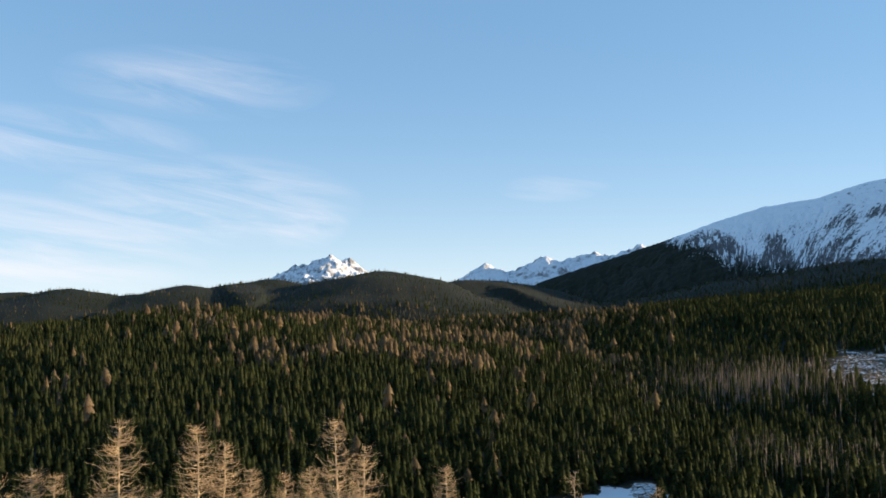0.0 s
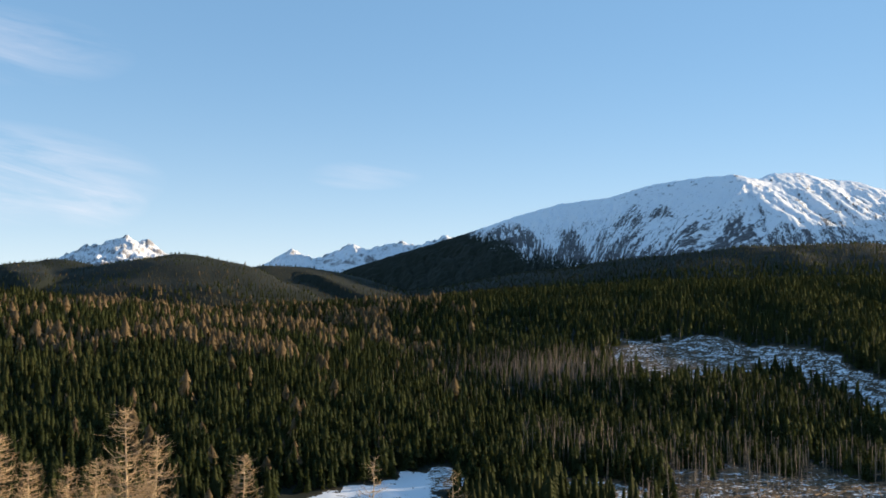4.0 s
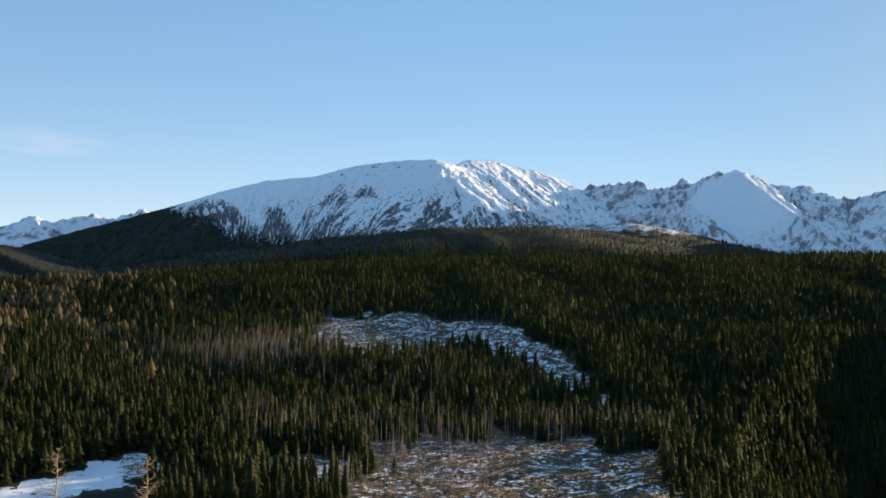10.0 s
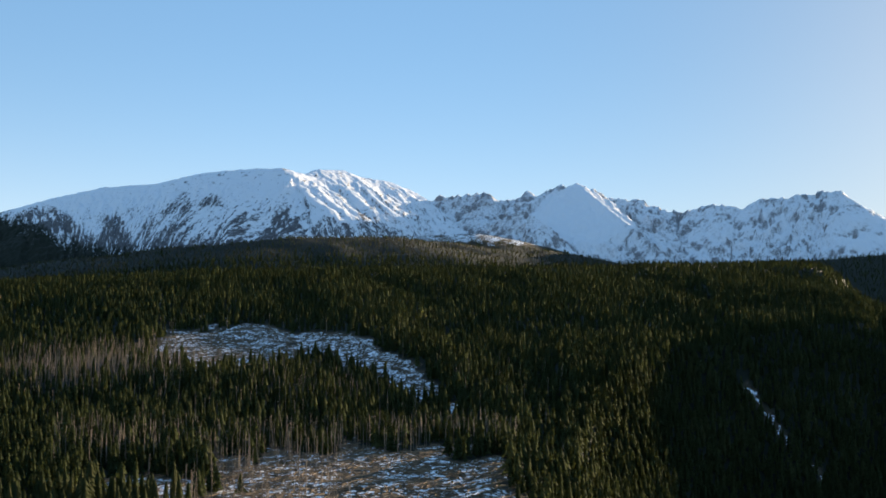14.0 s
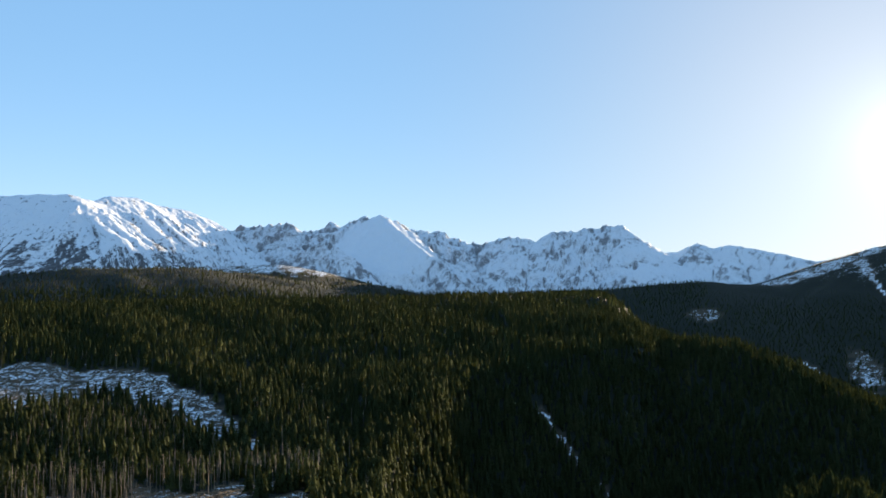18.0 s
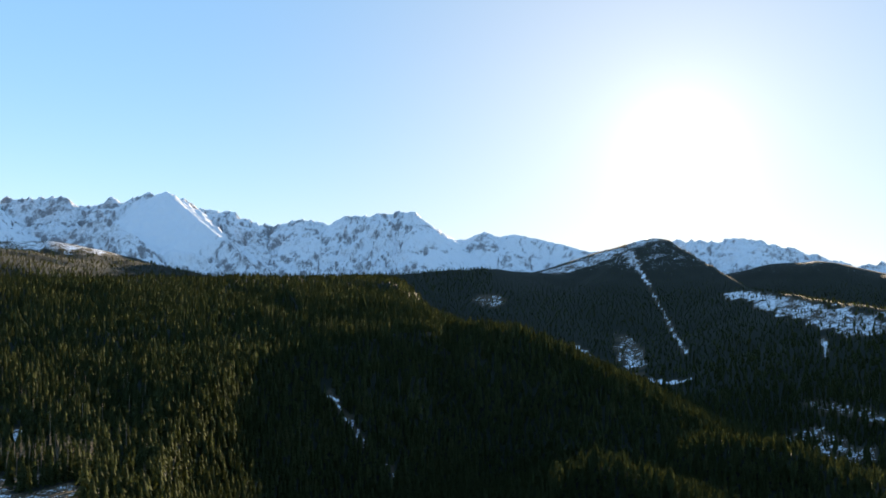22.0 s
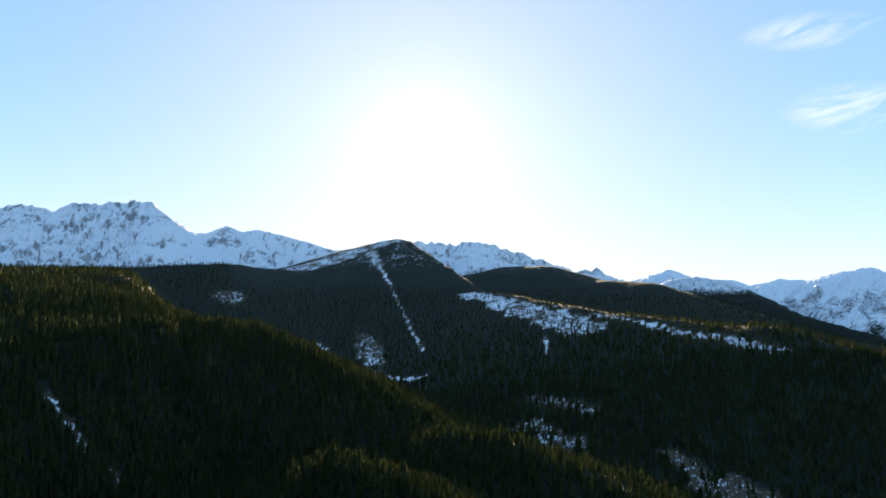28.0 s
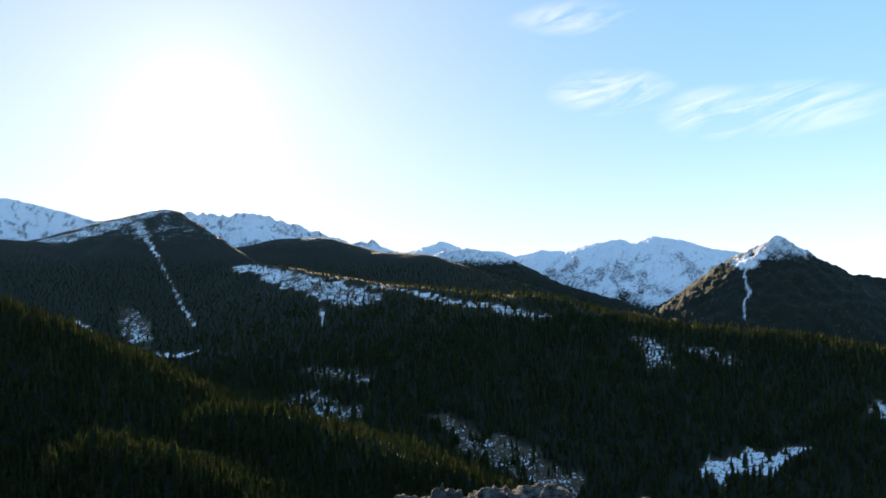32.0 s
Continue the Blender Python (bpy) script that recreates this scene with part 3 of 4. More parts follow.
CRAGS = crest((39.5, 4500, 5.6), (41.4, 4480, 6.25), (42.7, 4460, 6.5), (43.9, 4440, 6.4), (44.9, 4420, 6.65), (45.8, 4400, 6.1), (46.8, 4400, 6.1), (47.7, 4390, 6.6), (48.3, 4380, 6.3),
              (49.2, 4350, 6.75), (49.8, 4340, 7.0), (50.2, 4320, 6.8), (50.9, 4250, 7.15), (51.8, 4280, 6.8), (52.7, 4400, 6.1), (54.8, 4450, 6.0), (55.9, 4450, 5.5), (56.8, 4450, 5.3),
              (57.6, 4450, 5.0), (58.5, 4430, 5.4), (59.7, 4400, 5.55), (61.3, 4400, 5.2), (62.2, 4400, 5.7), (64.3, 4380, 5.9), (66.6, 4350, 6.1))
CRAGS_B = crest((66.6, 4350, 6.1), (67.6, 4350, 5.45), (69.4, 4400, 4.2), (70.3, 4400, 4.25), (71.5, 4380, 4.75), (72.5, 4380, 4.35), (73.4, 4360, 4.6), (74.9, 4350, 4.25), (76.7, 4300, 3.8),
                (78.4, 4200, 3.3), (81, 4100, 3.5), (83.5, 4000, 3.6))
PYRAMID_RIB = crest((50.9, 4250, 7.15), (53.0, 4000, 5.4), (56.3, 3750, 2.6))
DOME = crest((44.6, 3800, 4.0), (46.2, 3840, 5.0), (47.3, 3850, 5.4), (48.3, 3800, 4.9), (49.4, 3720, 3.7))
PYRAMID_RIB_B = crest((50.9, 4250, 7.15), (48.5, 4000, 5.0), (47, 3800, 3.2))
mountain("mountain", "jagged range of snowy rock towers round a white pyramid", [CRAGS, CRAGS_B, PYRAMID_RIB, PYRAMID_RIB_B, DOME], (38.5, 84), (3350, 4640), 0.065, 0.70, 8, 1.45, 80,
         0.90, (120, 90), -0.05, (51.0, 4030, 330), 140, False, None, 66.0, stony_at=(44.0, 3.5, 0.16))
mountain("mountain", "distant sunlit snow peak above the wooded hills", [crest((-12, 4700, 2.4), (-11, 4680, 2.85), (-9.8, 4660, 3.4), (-8.4, 4640, 3.75), (-7.4, 4620, 4.1), (-6.9, 4650, 3.85), (-6.2, 4650, 3.85),
         (-5.6, 4680, 3.3), (-4.5, 4700, 2.6))], (-14, -3), (4200, 4880), 0.05, 0.6, 5, 1.5, 120, 0.82, (120, 120))
mountain("mountain", "distant chain of sharp snow peaks", [crest((0.5, 4790, 2.2), (1.5, 4790, 2.75), (2.8, 4780, 3.5), (3.6, 4790, 3.1), (4.5, 4790, 2.95), (5.8, 4780, 3.5), (6.8, 4760, 3.95), (7.5, 4780, 3.55),
         (8.4, 4780, 3.75), (9.9, 4770, 4.05), (10.8, 4780, 3.85), (11.7, 4780, 4.05), (12.9, 4770, 4.5), (13.6, 4790, 4.2), (16, 4800, 3))], (-1, 17), (4150, 4895), 0.05, 0.6, 5, 1.3, 160, 0.86, (80, 120))
mountain("mountain", "snowy shoulder with a rocky top behind the dark knob", [crest((80, 4450, 3.00), (83.2, 4450, 3.90), (85.3, 4450, 3.90), (86.2, 4440, 3.75), (87.9, 4420, 4.05), (89.2, 4430, 3.65), (91.1, 4430, 3.10),
         (93.1, 4430, 2.55), (94.4, 4450, 2.00), (95.7, 4450, 2.25), (96.8, 4480, 1.65), (99, 4500, 1.00))], (79, 101), (3850, 4700), 0.06, 0.6, 10, 1.25, 200, 0.84, (20, 120))
mountain("mountain", "rounded snow mountains with rocky gullies", [crest((96, 4500, 0.8), (98.6, 4500, 1.65), (100.3, 4480, 2.2), (102.1, 4450, 1.55), (104, 4420, 1.55), (104.9, 4420, 1.15), (107, 4400, 1.6),
         (108.5, 4400, 1.55), (110.6, 4380, 2.1), (111.9, 4380, 2.3), (112.6, 4380, 2.0), (114.2, 4350, 2.45), (115.6, 4350, 2.25), (117.7, 4380, 1.65), (119.4, 4400, 1.4), (123, 4400, 0.6)),
         crest((101.5, 4450, 1.6), (105, 4050, -0.2), (109, 3700, -2.2)), crest((113, 4380, 2.0), (113.5, 4000, -0.4), (114, 3700, -2.5))], (94, 130), (3300, 4880), 0.06, 0.42, 25, 0.8, 240, 0.93, (-110, 150), 0.32, None, 110, True)
mountain("mountain", "wooded spur with a snow-dusted rocky top", [crest((100.6, 3900, 1.6), (102.3, 3860, 1.75), (103.6, 3820, 1.5), (104.9, 3760, 1.05), (106.9, 3660, -0.1), (109.0, 3560, -0.85), (112.0, 3440, -1.65),
         (115.0, 3320, -2.7)), crest((103.6, 3820, 1.5), (103.9, 3600, -0.6), (104.2, 3400, -2.6))], (98, 117), (3000, 4150), 0.07, 0.55, 12, 0.8, 260, 0.62, (62, 60), 0.0, None, 70)
mountain("mountain", "steep pointed rocky peak above dark forest", [crest((112, 3500, -4.5), (115.3, 3480, -1.6), (119.1, 3450, 0.95), (120.4, 3420, 1.8), (121.6, 3400, 2.4), (122.4, 3410, 1.9), (123.6, 3430, 0.4),
         (125.2, 3450, -0.1), (126.4, 3450, 0.0), (127.5, 3460, -0.25), (132, 3500, -0.6), (140, 3500, -2)), crest((121.6, 3400, 2.4), (119.6, 3150, -1.5), (119, 2950, -4.0))], (110, 138), (2700, 3900), 0.06, 0.62, 12, 1.05, 280, 0.50, (75, 55), 0.0, None, 90, False, (119.7, 0.12, -165), fields=((119.7, 0.75, 0.9, 0.45, 0.75), (120.6, 1.2, 0.5, 0.3, 0.7)))
mountain("mountain", "far low wooded ridge on the horizon", [crest((-60, 4600, 1.6), (-40, 4600, 1.9), (-30, 4600, 1.7), (-26, 4600, 1.8), (-24, 4600, 1.5), (-20, 4600, 0.8))], (-60, -20), (4200, 4880), 0.2, 0.35, 40, 0.3, 320, 0.2,
         (900, 120))

# ---- forest ----
def tube(path, radii, sides):
    """Vertices and triangles of a tapered tube along a path."""
    path = np.asarray(path, float)
    verts, faces = [], []
    for k, (p, r) in enumerate(zip(path, radii)):
        a = path[min(k + 1, len(path) - 1)] - path[max(k - 1, 0)]
        a = a / (np.linalg.norm(a) + 1e-9)
        u = np.cross(a, (0.31, 0.87, 0.38) if abs(a[2]) > 0.9 else (0, 0, 1.0))
        u = u / np.linalg.norm(u)
        v = np.cross(a, u)
        for s in range(sides):
            w = 2 * math.pi * s / sides
            verts.append(p + r * (math.cos(w) * u + math.sin(w) * v))
        if k:
            b = (k - 1) * sides
            for s in range(sides):
                t = (s + 1) % sides
                faces += [(b + s, b + t, b + sides + t), (b + s, b + sides + t, b + sides + s)]
    return np.array(verts), np.array(faces)


def joined(pieces):
    verts, faces, n = [], [], 0
    for v, f in pieces:
        verts.append(v)
        faces.append(f + n)
        n += len(v)
    return np.concatenate(verts), np.concatenate(faces)


def spruce_crown(layers, points, rng, bare=0.12, slim=0.15):
    """A crown one unit high: drooping whorls of boughs with ragged ends."""
    pieces = []
    taper = rng.uniform(0.55, 0.95)
    for k in range(layers):
        t = k / layers
        low = bare + (1 - bare) * t
        top = min(1.0, low + (1 - bare) / layers * 2.1)
        reach = slim * (1 - t) ** taper * rng.uniform(0.75, 1.2) + 0.012
        turn = rng.uniform(0, 6.28)
        rim = []
        for p in range(points):
            a = turn + 2 * math.pi * p / points
            r = reach * (rng.uniform(0.85, 1.2) if p % 2 == 0 else rng.uniform(0.42, 0.65))
            rim.append((r * math.cos(a), r * math.sin(a), low - (0.25 * reach if p % 2 == 0 else -0.10 * reach) + rng.uniform(-0.01, 0.01)))
        v = np.array([(0, 0, top)] + rim)
        f = np.array([(0, 1 + p, 1 + (p + 1) % points) for p in range(points)])
        pieces.append((v, f))
    return joined(pieces)


def mesh_of(name, verts, faces, mat, tint=None, flat=True):
    mesh = bpy.data.meshes.new(name)
    mesh.vertices.add(len(verts))
    mesh.vertices.foreach_set("co", np.asarray(verts, np.float32).ravel())
    mesh.loops.add(faces.size)
    mesh.loops.foreach_set("vertex_index", faces.ravel().astype(np.int32))
    mesh.polygons.add(len(faces))
    mesh.polygons.foreach_set("loop_start", np.arange(0, faces.size, 3, dtype=np.int32))
    mesh.update(calc_edges=True)
    if not flat:
        mesh.polygons.foreach_set("use_smooth", np.ones(len(faces), dtype=bool))
    if tint is not None:
        mesh.attributes.new("tint", "FLOAT", "POINT").data.foreach_set("value", np.asarray(tint, np.float32))
    mesh.materials.append(mat)
    return mesh


def part(name, mesh, parent, label=""):
    ob = new(name, mesh)
    ob.parent = parent
    return tagged(ob, label)


def thing(name, label, category, group=""):
    return tagged(new(name), label, category, group)


def wood(name, places, heights, shapes, mat, tints, label, category, rng, lean=0.03):
    """Many trees too far or too many to tell apart, as one mesh."""
    verts, faces, tint, n = [], [], [], 0
    kind = rng.integers(0, len(shapes), len(places))
    for k, (v, f) in enumerate(shapes):
        pick = np.nonzero(kind == k)[0]
        if not len(pick):
            continue
        p, h = places[pick], heights[pick]
        turn = rng.uniform(0, 6.28, len(pick))
        wide = h * rng.uniform(0.8, 1.25, len(pick))
        c, s = np.cos(turn)[:, None], np.sin(turn)[:, None]
        x = (v[None, :, 0] * c - v[None, :, 1] * s) * wide[:, None] + p[:, :1] + v[None, :, 2] * (h * rng.normal(0, lean, len(pick)))[:, None]
        y = (v[None, :, 0] * s + v[None, :, 1] * c) * wide[:, None] + p[:, 1:2] + v[None, :, 2] * (h * rng.normal(0, lean, len(pick)))[:, None]
        z = v[None, :, 2] * h[:, None] + p[:, 2:3]
        verts.append(np.stack([x, y, z], -1).reshape(-1, 3))
        faces.append((f[None] + (n + np.arange(len(pick)) * len(v))[:, None, None]).reshape(-1, 3))
        tint.append(np.repeat(tints[pick], len(v)))
        n += len(pick) * len(v)
    mesh = mesh_of(name, np.concatenate(verts), np.concatenate(faces), mat, np.concatenate(tint), True)
    return tagged(new(name, mesh), label, category, "", "stuff")


def scatter(r0, r1, gap, rng, az0=-31.0, az1=131.0):
    """Jittered places over a ring of the land, with their ground heights."""
    n = int(r1 / gap) + 1
    i, j = np.meshgrid(np.arange(-n, n), np.arange(-n, n))
    x = (i + rng.uniform(-0.45, 0.45, i.shape)).ravel() * gap
    y = (j + rng.uniform(-0.45, 0.45, i.shape)).ravel() * gap
    r, az = np.hypot(x, y), np.degrees(np.arctan2(x, y))
    keep = (r >= r0) & (r < r1) & (az > az0) & (az < az1)
    x, y = x[keep], y[keep]
    return np.stack([x, y, ground_height(x, y)], -1)


rng = np.random.default_rng(7)
NEAR_SHAPES = [spruce_crown(13, 12, rng, 0.10, rng.uniform(0.13, 0.19)) for _ in range(6)]
MID_SHAPES = [spruce_crown(6, 7, rng, 0.08, rng.uniform(0.16, 0.25)) for _ in range(12)]
SLIGHT_SHAPES = [spruce_crown(5, 6, rng, 0.08, rng.uniform(0.17, 0.25)) for _ in range(12)]
FAR_SHAPES = [spruce_crown(4, 5, rng, 0.04, rng.uniform(0.16, 0.24)) for _ in range(8)]
LARCH_SHAPES = [spruce_crown(5, 7, rng, 0.10, rng.uniform(0.26, 0.36)) for _ in range(6)]
TINY_SHAPES = [spruce_crown(2, 4, rng, 0.0, rng.uniform(0.18, 0.26)) for _ in range(6)]

# the land's own horizon on the way out: trees wholly behind it are left out
lookouts = np.arange(-36, 136, 0.5)
steps_out = np.arange(300, 4000, 15.0)
hx, hy = polar_grid(lookouts, steps_out)
wooded_top = np.where((clearing(hx, hy)[0] < 0.3) & (steps_out[:, None] > 430), 8.0, 0.0)
horizon = np.maximum.accumulate((ground_height(hx, hy) + wooded_top) / steps_out[:, None], axis=0)

single = []
for r0, r1, gap, shapes in ((405, 640, 6.4, MID_SHAPES), (600, 1060, 6.5, MID_SHAPES), (640, 1150, 7.2, SLIGHT_SHAPES), (1150, 2000, 9.3, FAR_SHAPES), (850, 1700, 10.5, FAR_SHAPES), (2000, 3900, 12.5, TINY_SHAPES)):
    # the ravine's steep sides are planted twice
    p = scatter(r0, r1, gap, rng, *{600: (50.0, 56.5), 850: (56.0, 92.0)}.get(r0, (-31.0, 131.0)))
    r, az = np.hypot(p[:, 0], p[:, 1]), np.degrees(np.arctan2(p[:, 0], p[:, 1]))
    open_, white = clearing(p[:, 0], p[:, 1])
    patchy = fbm(p[:, 0] / 60, p[:, 1] / 60, 3, 51) + 0.5 * fbm(p[:, 0] / 200, p[:, 1] / 200, 2, 58)
    h = 18 * (1 + 0.22 * patchy) * rng.uniform(0.48, 1.25, len(p)) * (1 + 0.25 * (rng.random(len(p)) < 0.06))
    h = h * (1 - 0.45 * smooth(1950, 2700, r)) * np.where(az > 72, 1 - 0.6 * smooth(0, 90, p[:, 2]), 1)
    h = np.where((az > 36) & (az < 50) & (r > 3060), 0.3 * h, h)
    h = h * (1 - 0.32 * smooth(2150, 2400, r) * (az < 8))
    seen = np.degrees(np.arctan2(p[:, 2] + h, r)) > -15.0
    row, col = np.clip(((r - 340) / 15).astype(int), 0, len(steps_out) - 1), np.clip(((az + 36) * 2).astype(int), 0, len(lookouts) - 1)
    seen &= (p[:, 2] + 1.15 * h) / r > horizon[row, col]
    stay = seen & ((open_ < 0.4) | ((white > 0.2) & (white < 0.6) & (rng.random(len(p)) < np.where(r < 700, 0.0, np.where(r < 1300, 0.0, np.where(r < 1900, 0.5, np.where((az < 47), 0.75, 0.3)))))))
    stay &= rng.random(len(p)) > 0.08 + 0.22 * smooth(0.05, 0.35, patchy)
    stay &= ~((r < 478) & (az > -8) & (az < 13) & (rng.random(len(p)) < 0.985))
    stay &= ~((r < 512) & (az > 2) & (az < 13.5))
    stay &= ~((r < 500) & (az > 26) & (az < 46))
    stay &= ~((az > 36) & (az < 50) & (r > 3060) & (r < 3600) & (rng.random(len(p)) < 0.9))
    p, h, az, r, patchy = p[stay], h[stay], az[stay], r[stay], patchy[stay]
    tint = np.clip(0.26 + 0.45 * patchy + rng.normal(0, 0.17, len(p)), 0, 1)
    # light in the tint: sunlit west, hazy distance paler; shaded near edge, ravine darker
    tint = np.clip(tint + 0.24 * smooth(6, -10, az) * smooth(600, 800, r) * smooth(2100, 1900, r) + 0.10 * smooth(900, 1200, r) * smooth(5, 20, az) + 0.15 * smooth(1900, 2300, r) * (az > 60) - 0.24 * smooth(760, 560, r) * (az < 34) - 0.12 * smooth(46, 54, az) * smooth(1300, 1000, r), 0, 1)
    golden = fbm(p[:, 0] / 120, p[:, 1] / 120, 3, 77)
    odds = 0.012 + 0.62 * smooth(0.02, 0.18, golden) * smooth(900, 1060, r) * smooth(1800, 1500, r) * smooth(-22, -6, az) + 0.12 * smooth(1400, 1700, r)
    stay2 = rng.random(len(p)) > 0.75 * np.exp(-((az - 19.5) / 5.0) ** 2 - ((r - 990) / 85) ** 2)
    larch = (az < 15) & (r < 2000) & (rng.random(len(p)) < odds * smooth(16, 11, az))
    larch |= (az < 5) & (r > 2000) & (rng.random(len(p)) < 0.12 * smooth(-0.15, 0.25, golden))
    grey = (r > 2450) & (r < 3200) & (az < 55) & (rng.random(len(p)) < 0.75) & (az > 4)
    grey |= (r > 2000) & (az < 4) & (fbm(p[:, 0] / 300, p[:, 1] / 200, 2, 90) + 0.1 * rng.normal(size=len(p)) > 0.02)
    green = ~larch & ~grey & stay2
    if r0 == 405:
        order = np.argsort(np.where(green & (az > -12) & (az < 48), r, 9e9))[:260]
        single = [(p[i], h[i]) for i in order]
        green[order] = False
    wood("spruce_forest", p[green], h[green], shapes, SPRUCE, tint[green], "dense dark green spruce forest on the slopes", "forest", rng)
    if larch.any():
        wood("larch_stand", p[larch], h[larch] * 1.2, LARCH_SHAPES if r0 < 2000 else shapes, LARCH, tint[larch], "leafless golden-brown larches among the spruces", "forest", rng)
    if grey.any():
        wood("dead_forest", p[grey], h[grey] * 0.75, shapes, DEAD_WOOD, tint[grey], "grey-brown dead forest on the far hill", "forest", rng)

# single spruces where the forest begins
protos = []
for k, (v, f) in enumerate(NEAR_SHAPES):
    tree = thing("spruce_tree", "slender dark green spruce at the forest edge", "tree", "spruces at the edge of the clearings")
    trunk = tube([(0, 0, -0.05), (0.004, 0.002, 0.4), (0, 0, 0.95)], (0.014, 0.009, 0.002), 6)
    part("trunk", mesh_of("trunk", *trunk, SNAG), tree, "grey-brown trunk")
    part("crown", mesh_of("crown", v, f, SPRUCE, np.full(len(v), 0.3 + 0.1 * k), False), tree)
    protos.append(tree)
for n, (p, h) in enumerate(single):
    m = Matrix.LocRotScale(p.tolist(), Euler((rng.normal(0, 0.02), rng.normal(0, 0.02), rng.uniform(0, 6.28))), None)
    if n < len(protos):
        ob = protos[n]
        ob.matrix_basis = m
    else:
        ob = copy_thing(protos[n % len(protos)], m)
    ob.scale = (h * 1.1,) * 3


# bare standing trunks round the cleared ground
def snag_pieces(rng, stubs):
    bend = rng.uniform(-0.02, 0.02, 2)
    pieces = [tube([(0, 0, -0.03), (bend[0], bend[1], 0.5), (bend[0] * 2, 0, 1.0)], (0.0105, 0.008, 0.0035), 4)]
    for _ in range(stubs):
        z, a, n = rng.uniform(0.4, 0.97), rng.uniform(0, 6.28), rng.uniform(0.03, 0.08)
        pieces.append(tube([(0, 0, z), (n * math.cos(a), n * math.sin(a), z + rng.uniform(-0.02, 0.01))], (0.0045, 0.0018), 3))
    return pieces


SNAG_PIECES = [snag_pieces(rng, 7) for _ in range(6)]
SNAG_SHAPES = [joined(pieces) for pieces in SNAG_PIECES]
p = scatter(400, 1300, 4.6, rng, 8, 50)
r, az = np.hypot(p[:, 0], p[:, 1]), np.degrees(np.arctan2(p[:, 0], p[:, 1]))
open_, white = clearing(p[:, 0], p[:, 1])
belt = 0.4 * ((r > 590) & (r < 700) & (az > 18) & (az < 47)) * smooth(0.9, 0.2, open_) + 0.16 * ((r > 430) & (r < 660) & (az > 23) & (az < 36))
belt = belt + 0.95 * np.exp(-((az - 19.5) / 5.5) ** 2 - ((r - 1000) / 95) ** 2) + 0.12 * ((r > 900) & (az > 23) & (az < 40)) * smooth(0.05, 0.3, open_) * smooth(0.98, 0.6, open_)
belt = belt + 0.16 * np.exp(-((az - 33) / 6) ** 2 - ((r - 830) / 90) ** 2)
belt = belt + 0.02 * ((r > 560) & (r < 1000)) * smooth(0.9, 0.3, open_)
pick = np.nonzero(rng.random(len(p)) < belt)[0]
pick = pick[np.argsort(r[pick])]
sizes = rng.uniform(13, 23, len(pick))
first = None
for k, i in enumerate(pick[:150]):
    m = Matrix.LocRotScale(p[i].tolist(), Euler((rng.normal(0, 0.03), rng.normal(0, 0.03), rng.uniform(0, 6.28))), None)
    if k < 6:
        ob = thing("dead_tree", "bare grey dead trunk with broken branch stubs", "tree", "dead trunks round the clearing")
        for n, (v, f) in enumerate(SNAG_PIECES[k]):
            part("branch_stub" if n else "trunk", mesh_of("branch_stub" if n else "trunk", v, f, SNAG), ob)
        first = [ob] if k == 0 else first + [ob]
        ob.matrix_basis = m
    else:
        ob = copy_thing(first[k % 6], m)
    ob.scale = (sizes[k],) * 3
rest = pick[150:]
wood("dead_trunks", p[rest], sizes[150:], SNAG_SHAPES, SNAG, np.zeros(len(rest)), "stand of bare grey-brown dead trunks", "forest", rng)

# felled timber and brush on the cleared ground
p = scatter(370, 1250, 2.9, rng, 12, 48)
r = np.hypot(p[:, 0], p[:, 1])
open_, white = clearing(p[:, 0], p[:, 1])
lie = np.nonzero((open_ > 0.5) & (rng.random(len(p)) < np.where(r < 680, 0.75, 0.22)))[0]
lie = lie[np.argsort(r[lie])]
log_meshes = [mesh_of("log", *tube([(-0.5, 0, 0), (0.02, rng.normal(0, 0.01), 0.01), (0.5, 0, 0)], (0.026, 0.021, 0.014), 6), LOGS) for _ in range(5)]
pieces_v, pieces_f, n = [], [], 0
for k, i in enumerate(lie):
    a, long_, thick = rng.normal(0.5, 0.7), rng.uniform(2.5, 12), rng.uniform(0.09, 0.38)
    if k < 280:
        ob = tagged(new("log", log_meshes[k % 5]), "felled grey-brown log lying in the snowy clearing", "log", "felled logs in the clearing")
        ob.matrix_basis = Matrix.LocRotScale((p[i] + (0, 0, 0.12)).tolist(), Euler((0, rng.normal(0, 0.05), a)), (long_,) * 3)
        continue
    d = np.array([math.cos(a), math.sin(a), rng.normal(0, 0.06)]) * long_ / 2
    v, f = tube([p[i] - d + (0, 0, 0.25), p[i] + d + (0, 0, 0.25)], (thick, thick * 0.6), 4)
    pieces_v.append(v)
    pieces_f.append(f + n)
    n += len(v)
tagged(new("felled_timber", mesh_of("felled_timber", np.concatenate(pieces_v), np.concatenate(pieces_f), LOGS)), "felled logs and brushwood lying in the snowy clearing", "timber", "", "stuff")
bush = [spruce_crown(3, 7, rng, 0.0, 0.45) for _ in range(4)]
az = np.degrees(np.arctan2(p[:, 0], p[:, 1]))
low = np.nonzero((open_ > 0.45) & (rng.random(len(p)) < 0.10 + 0.10 * (r > 800) + 0.35 * smooth(41, 44, az) * (r < 700)))[0]
wood("young_spruces", p[low], rng.uniform(0.5, 1.6, len(low)), bush, SPRUCE, rng.uniform(0.3, 1, len(low)), "low young spruces and brush in the clearings", "shrub", rng)


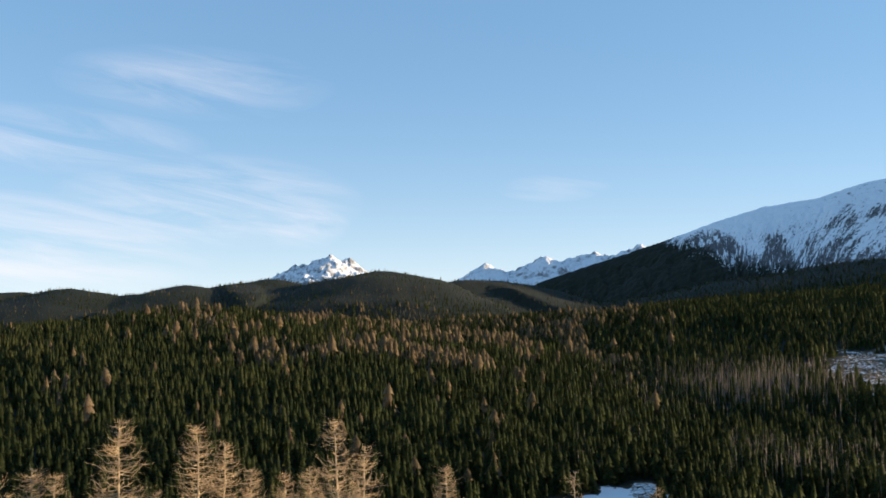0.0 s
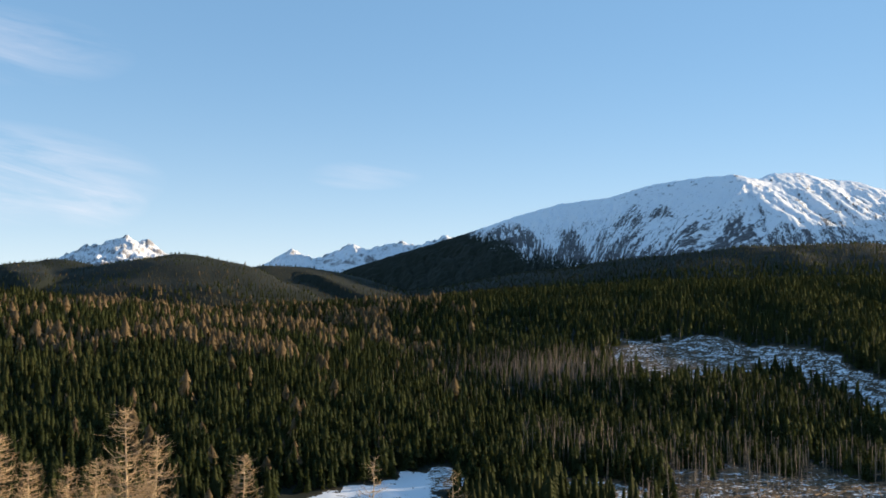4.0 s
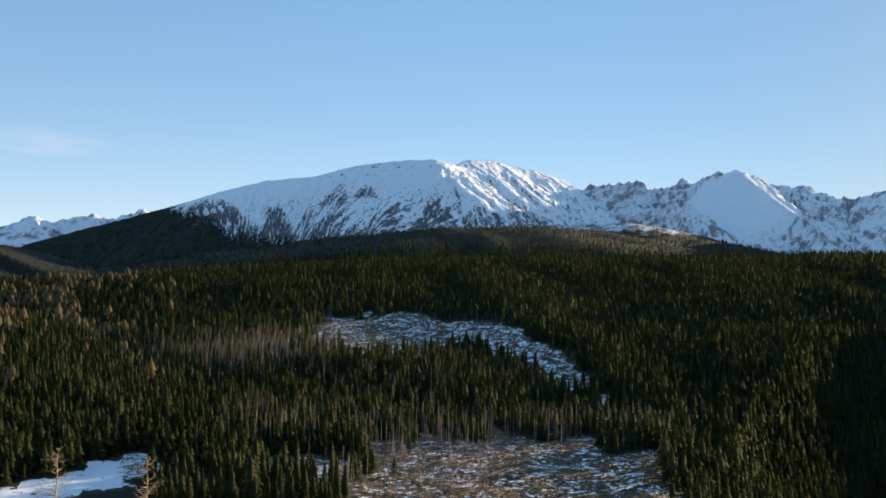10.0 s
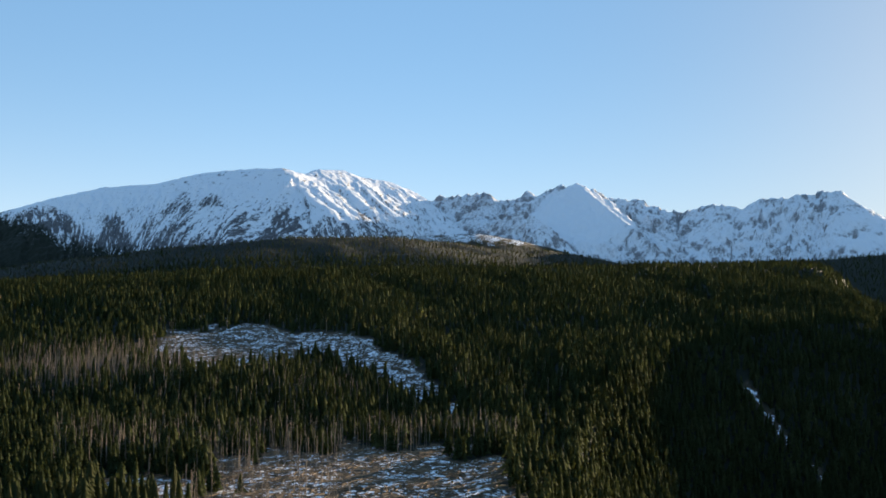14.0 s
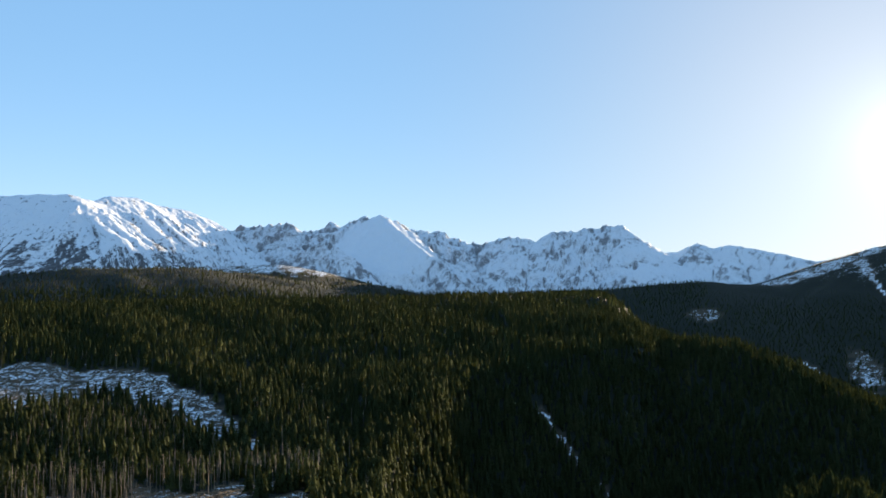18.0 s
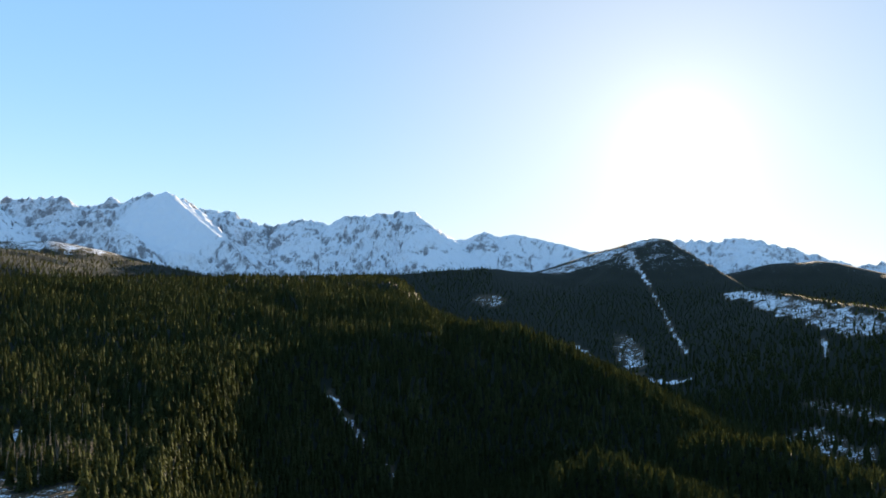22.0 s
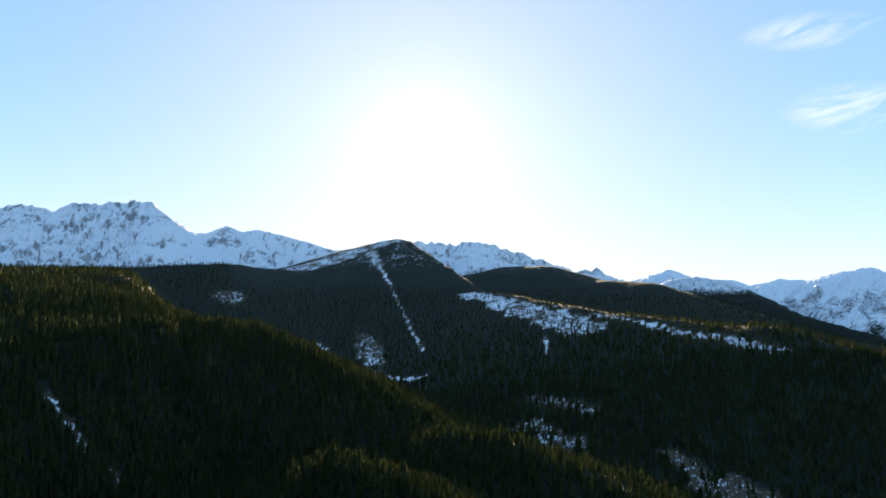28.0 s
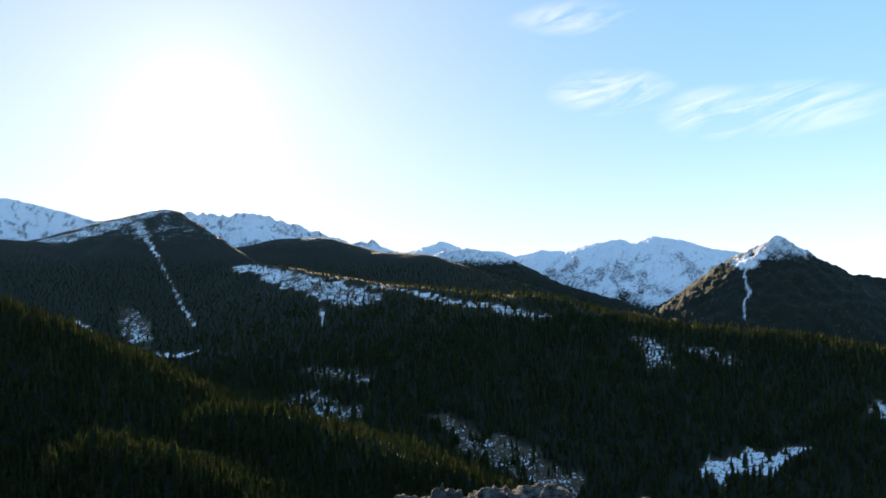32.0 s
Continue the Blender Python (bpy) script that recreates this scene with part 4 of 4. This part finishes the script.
# leafless larches on the slope below the lookout
def larch(az, dist, top, seed, full=1.0):
    rng = np.random.default_rng(seed)
    x, y, _ = spot(az, dist, 0)
    ground = float(ground_height(np.array([x]), np.array([y]))[0])
    tall = dist * math.tan(radians(top)) - ground
    tree = thing("larch_tree", "leafless larch with golden-brown twigs on the slope", "tree", "larches below the lookout")
    tree.location = (x, y, ground)
    bend = rng.normal(0, 0.012 * tall, (7, 2)).cumsum(0) * 0.5
    stem = [(bend[k][0] if k else 0, bend[k][1] if k else 0, tall * k / 6 - (0.3 if k == 0 else 0)) for k in range(7)]
    thick = [0.013 * tall * (1 - k / 6.3) ** 0.9 + 0.008 for k in range(7)]
    part("trunk", mesh_of("trunk", *tube(stem, thick, 7), LARCH_BARK, flat=False), tree, "pale tan trunk")
    for b in range(int(full * (95 + 4 * tall))):
        t = rng.uniform(0.12, 0.985)
        at = np.array([np.interp(t * 6, range(7), [s[c] for s in stem]) for c in range(3)])
        a, long_ = rng.uniform(0, 6.28), tall * (0.03 + 0.27 * (1 - t) ** 0.7) * rng.uniform(0.6, 1.15)
        out = np.array([math.cos(a), math.sin(a), 0])
        path = [at, at + out * long_ * 0.45 + (0, 0, long_ * rng.uniform(-0.12, 0.16)), at + out * long_ * 0.8 + (0, 0, long_ * rng.uniform(-0.05, 0.25)),
                at + out * long_ + (0, 0, long_ * rng.uniform(0.15, 0.6))]
        sprays = [tube(path, (0.030, 0.024, 0.017, 0.009), 3)]  # the twigs' common stem along the branch
        for _ in range(int(4 + 3.2 * long_)):
            u = rng.uniform(0.15, 1.0)
            q = np.array([np.interp(u * 3, range(4), [s[c] for s in path]) for c in range(3)])
            way_ = out * rng.uniform(-0.1, 0.8) + rng.normal(0, 0.55, 3) * (1, 1, 0.6) + (0, 0, 0.15)
            n = rng.uniform(0.3, 0.95)
            sprays.append(tube([q, q + way_ * n * 0.6, q + way_ * n + (0, 0, 0.1)], (0.014, 0.011, 0.006), 3))
        branch = part("branch", mesh_of("branch", *tube(path, (0.042, 0.030, 0.020, 0.010), 4), LARCH_BARK), tree)
        part("twig_spray", mesh_of("twig_spray", *joined(sprays), TWIG), branch, "fine golden-brown twigs")
    return tree


for k, (az, dist, top) in enumerate(((-20.3, 96, -5.95), (-15.6, 100, -6.5), (-14.2, 104, -7.7), (-6.9, 92, -6.5), (-5.3, 101, -8.2), (-0.1, 118, -9.6), (-25.2, 98, -8.5), (-23.9, 110, -9.0),
                                     (-8.8, 112, -9.4), (-10.2, 108, -9.7), (-12.6, 118, -9.3), (13.4, 126, -10.7), (8.2, 120, -9.9), (-27.4, 95, -8.3), (-18.2, 120, -10.4))):
    larch(az, dist, top, 300 + k, 0.4 if az > 8 else 1.0)


# the lookout's own rocks
def boulder(az, dist, el, size, seed):
    bm = bmesh.new()
    bmesh.ops.create_icosphere(bm, subdivisions=5, radius=1.0)
    off = Vector((seed * 7.3, seed * 3.1, seed * 1.7))
    for v in bm.verts:
        d = v.co.normalized()
        k = 1 + 0.38 * noise.fractal(d * 1.3 + off, 1.0, 2.1, 5) + 0.16 * noise.ridged_multi_fractal(d * 3.1 + off, 0.9, 2.2, 4, 1.0, 2.0) * 0.9 + 0.15 * noise.fractal(d * 9 + off, 0.9, 2.0, 4) + 0.06 * noise.fractal(d * 26 + off, 0.8, 2.0, 3)
        v.co = d * k
        v.co.x, v.co.y, v.co.z = v.co.x * size[0], v.co.y * size[1], v.co.z * size[2]
    top = max(v.co.z for v in bm.verts)
    mesh = bpy.data.meshes.new("rock")
    bm.to_mesh(mesh)
    bm.free()
    for f in mesh.polygons:
        f.use_smooth = True
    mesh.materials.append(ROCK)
    ob = tagged(new("rock", mesh), "weathered grey lichen-covered rock at the lookout's edge", "rock", "rocks at the lookout's edge")
    x, y, z = spot(az, dist, el)
    ob.matrix_basis = pose(x, y, z - top, 0, 0, -az)
    return ob


for k, (az, dist, el, size) in enumerate(((100.2, 7.4, -13.3, (0.34, 0.35, 0.34)), (98.2, 7.2, -14.0, (0.36, 0.35, 0.3)), (102.6, 7.3, -13.9, (0.34, 0.4, 0.3)), (104.6, 7.5, -13.55, (0.38, 0.4, 0.34)),
                                          (107.0, 7.4, -13.5, (0.36, 0.35, 0.32)), (109.0, 7.3, -14.2, (0.3, 0.3, 0.28)), (113.8, 7.6, -14.0, (0.24, 0.3, 0.3)))):
    boulder(az, dist, el, size, k + 1)
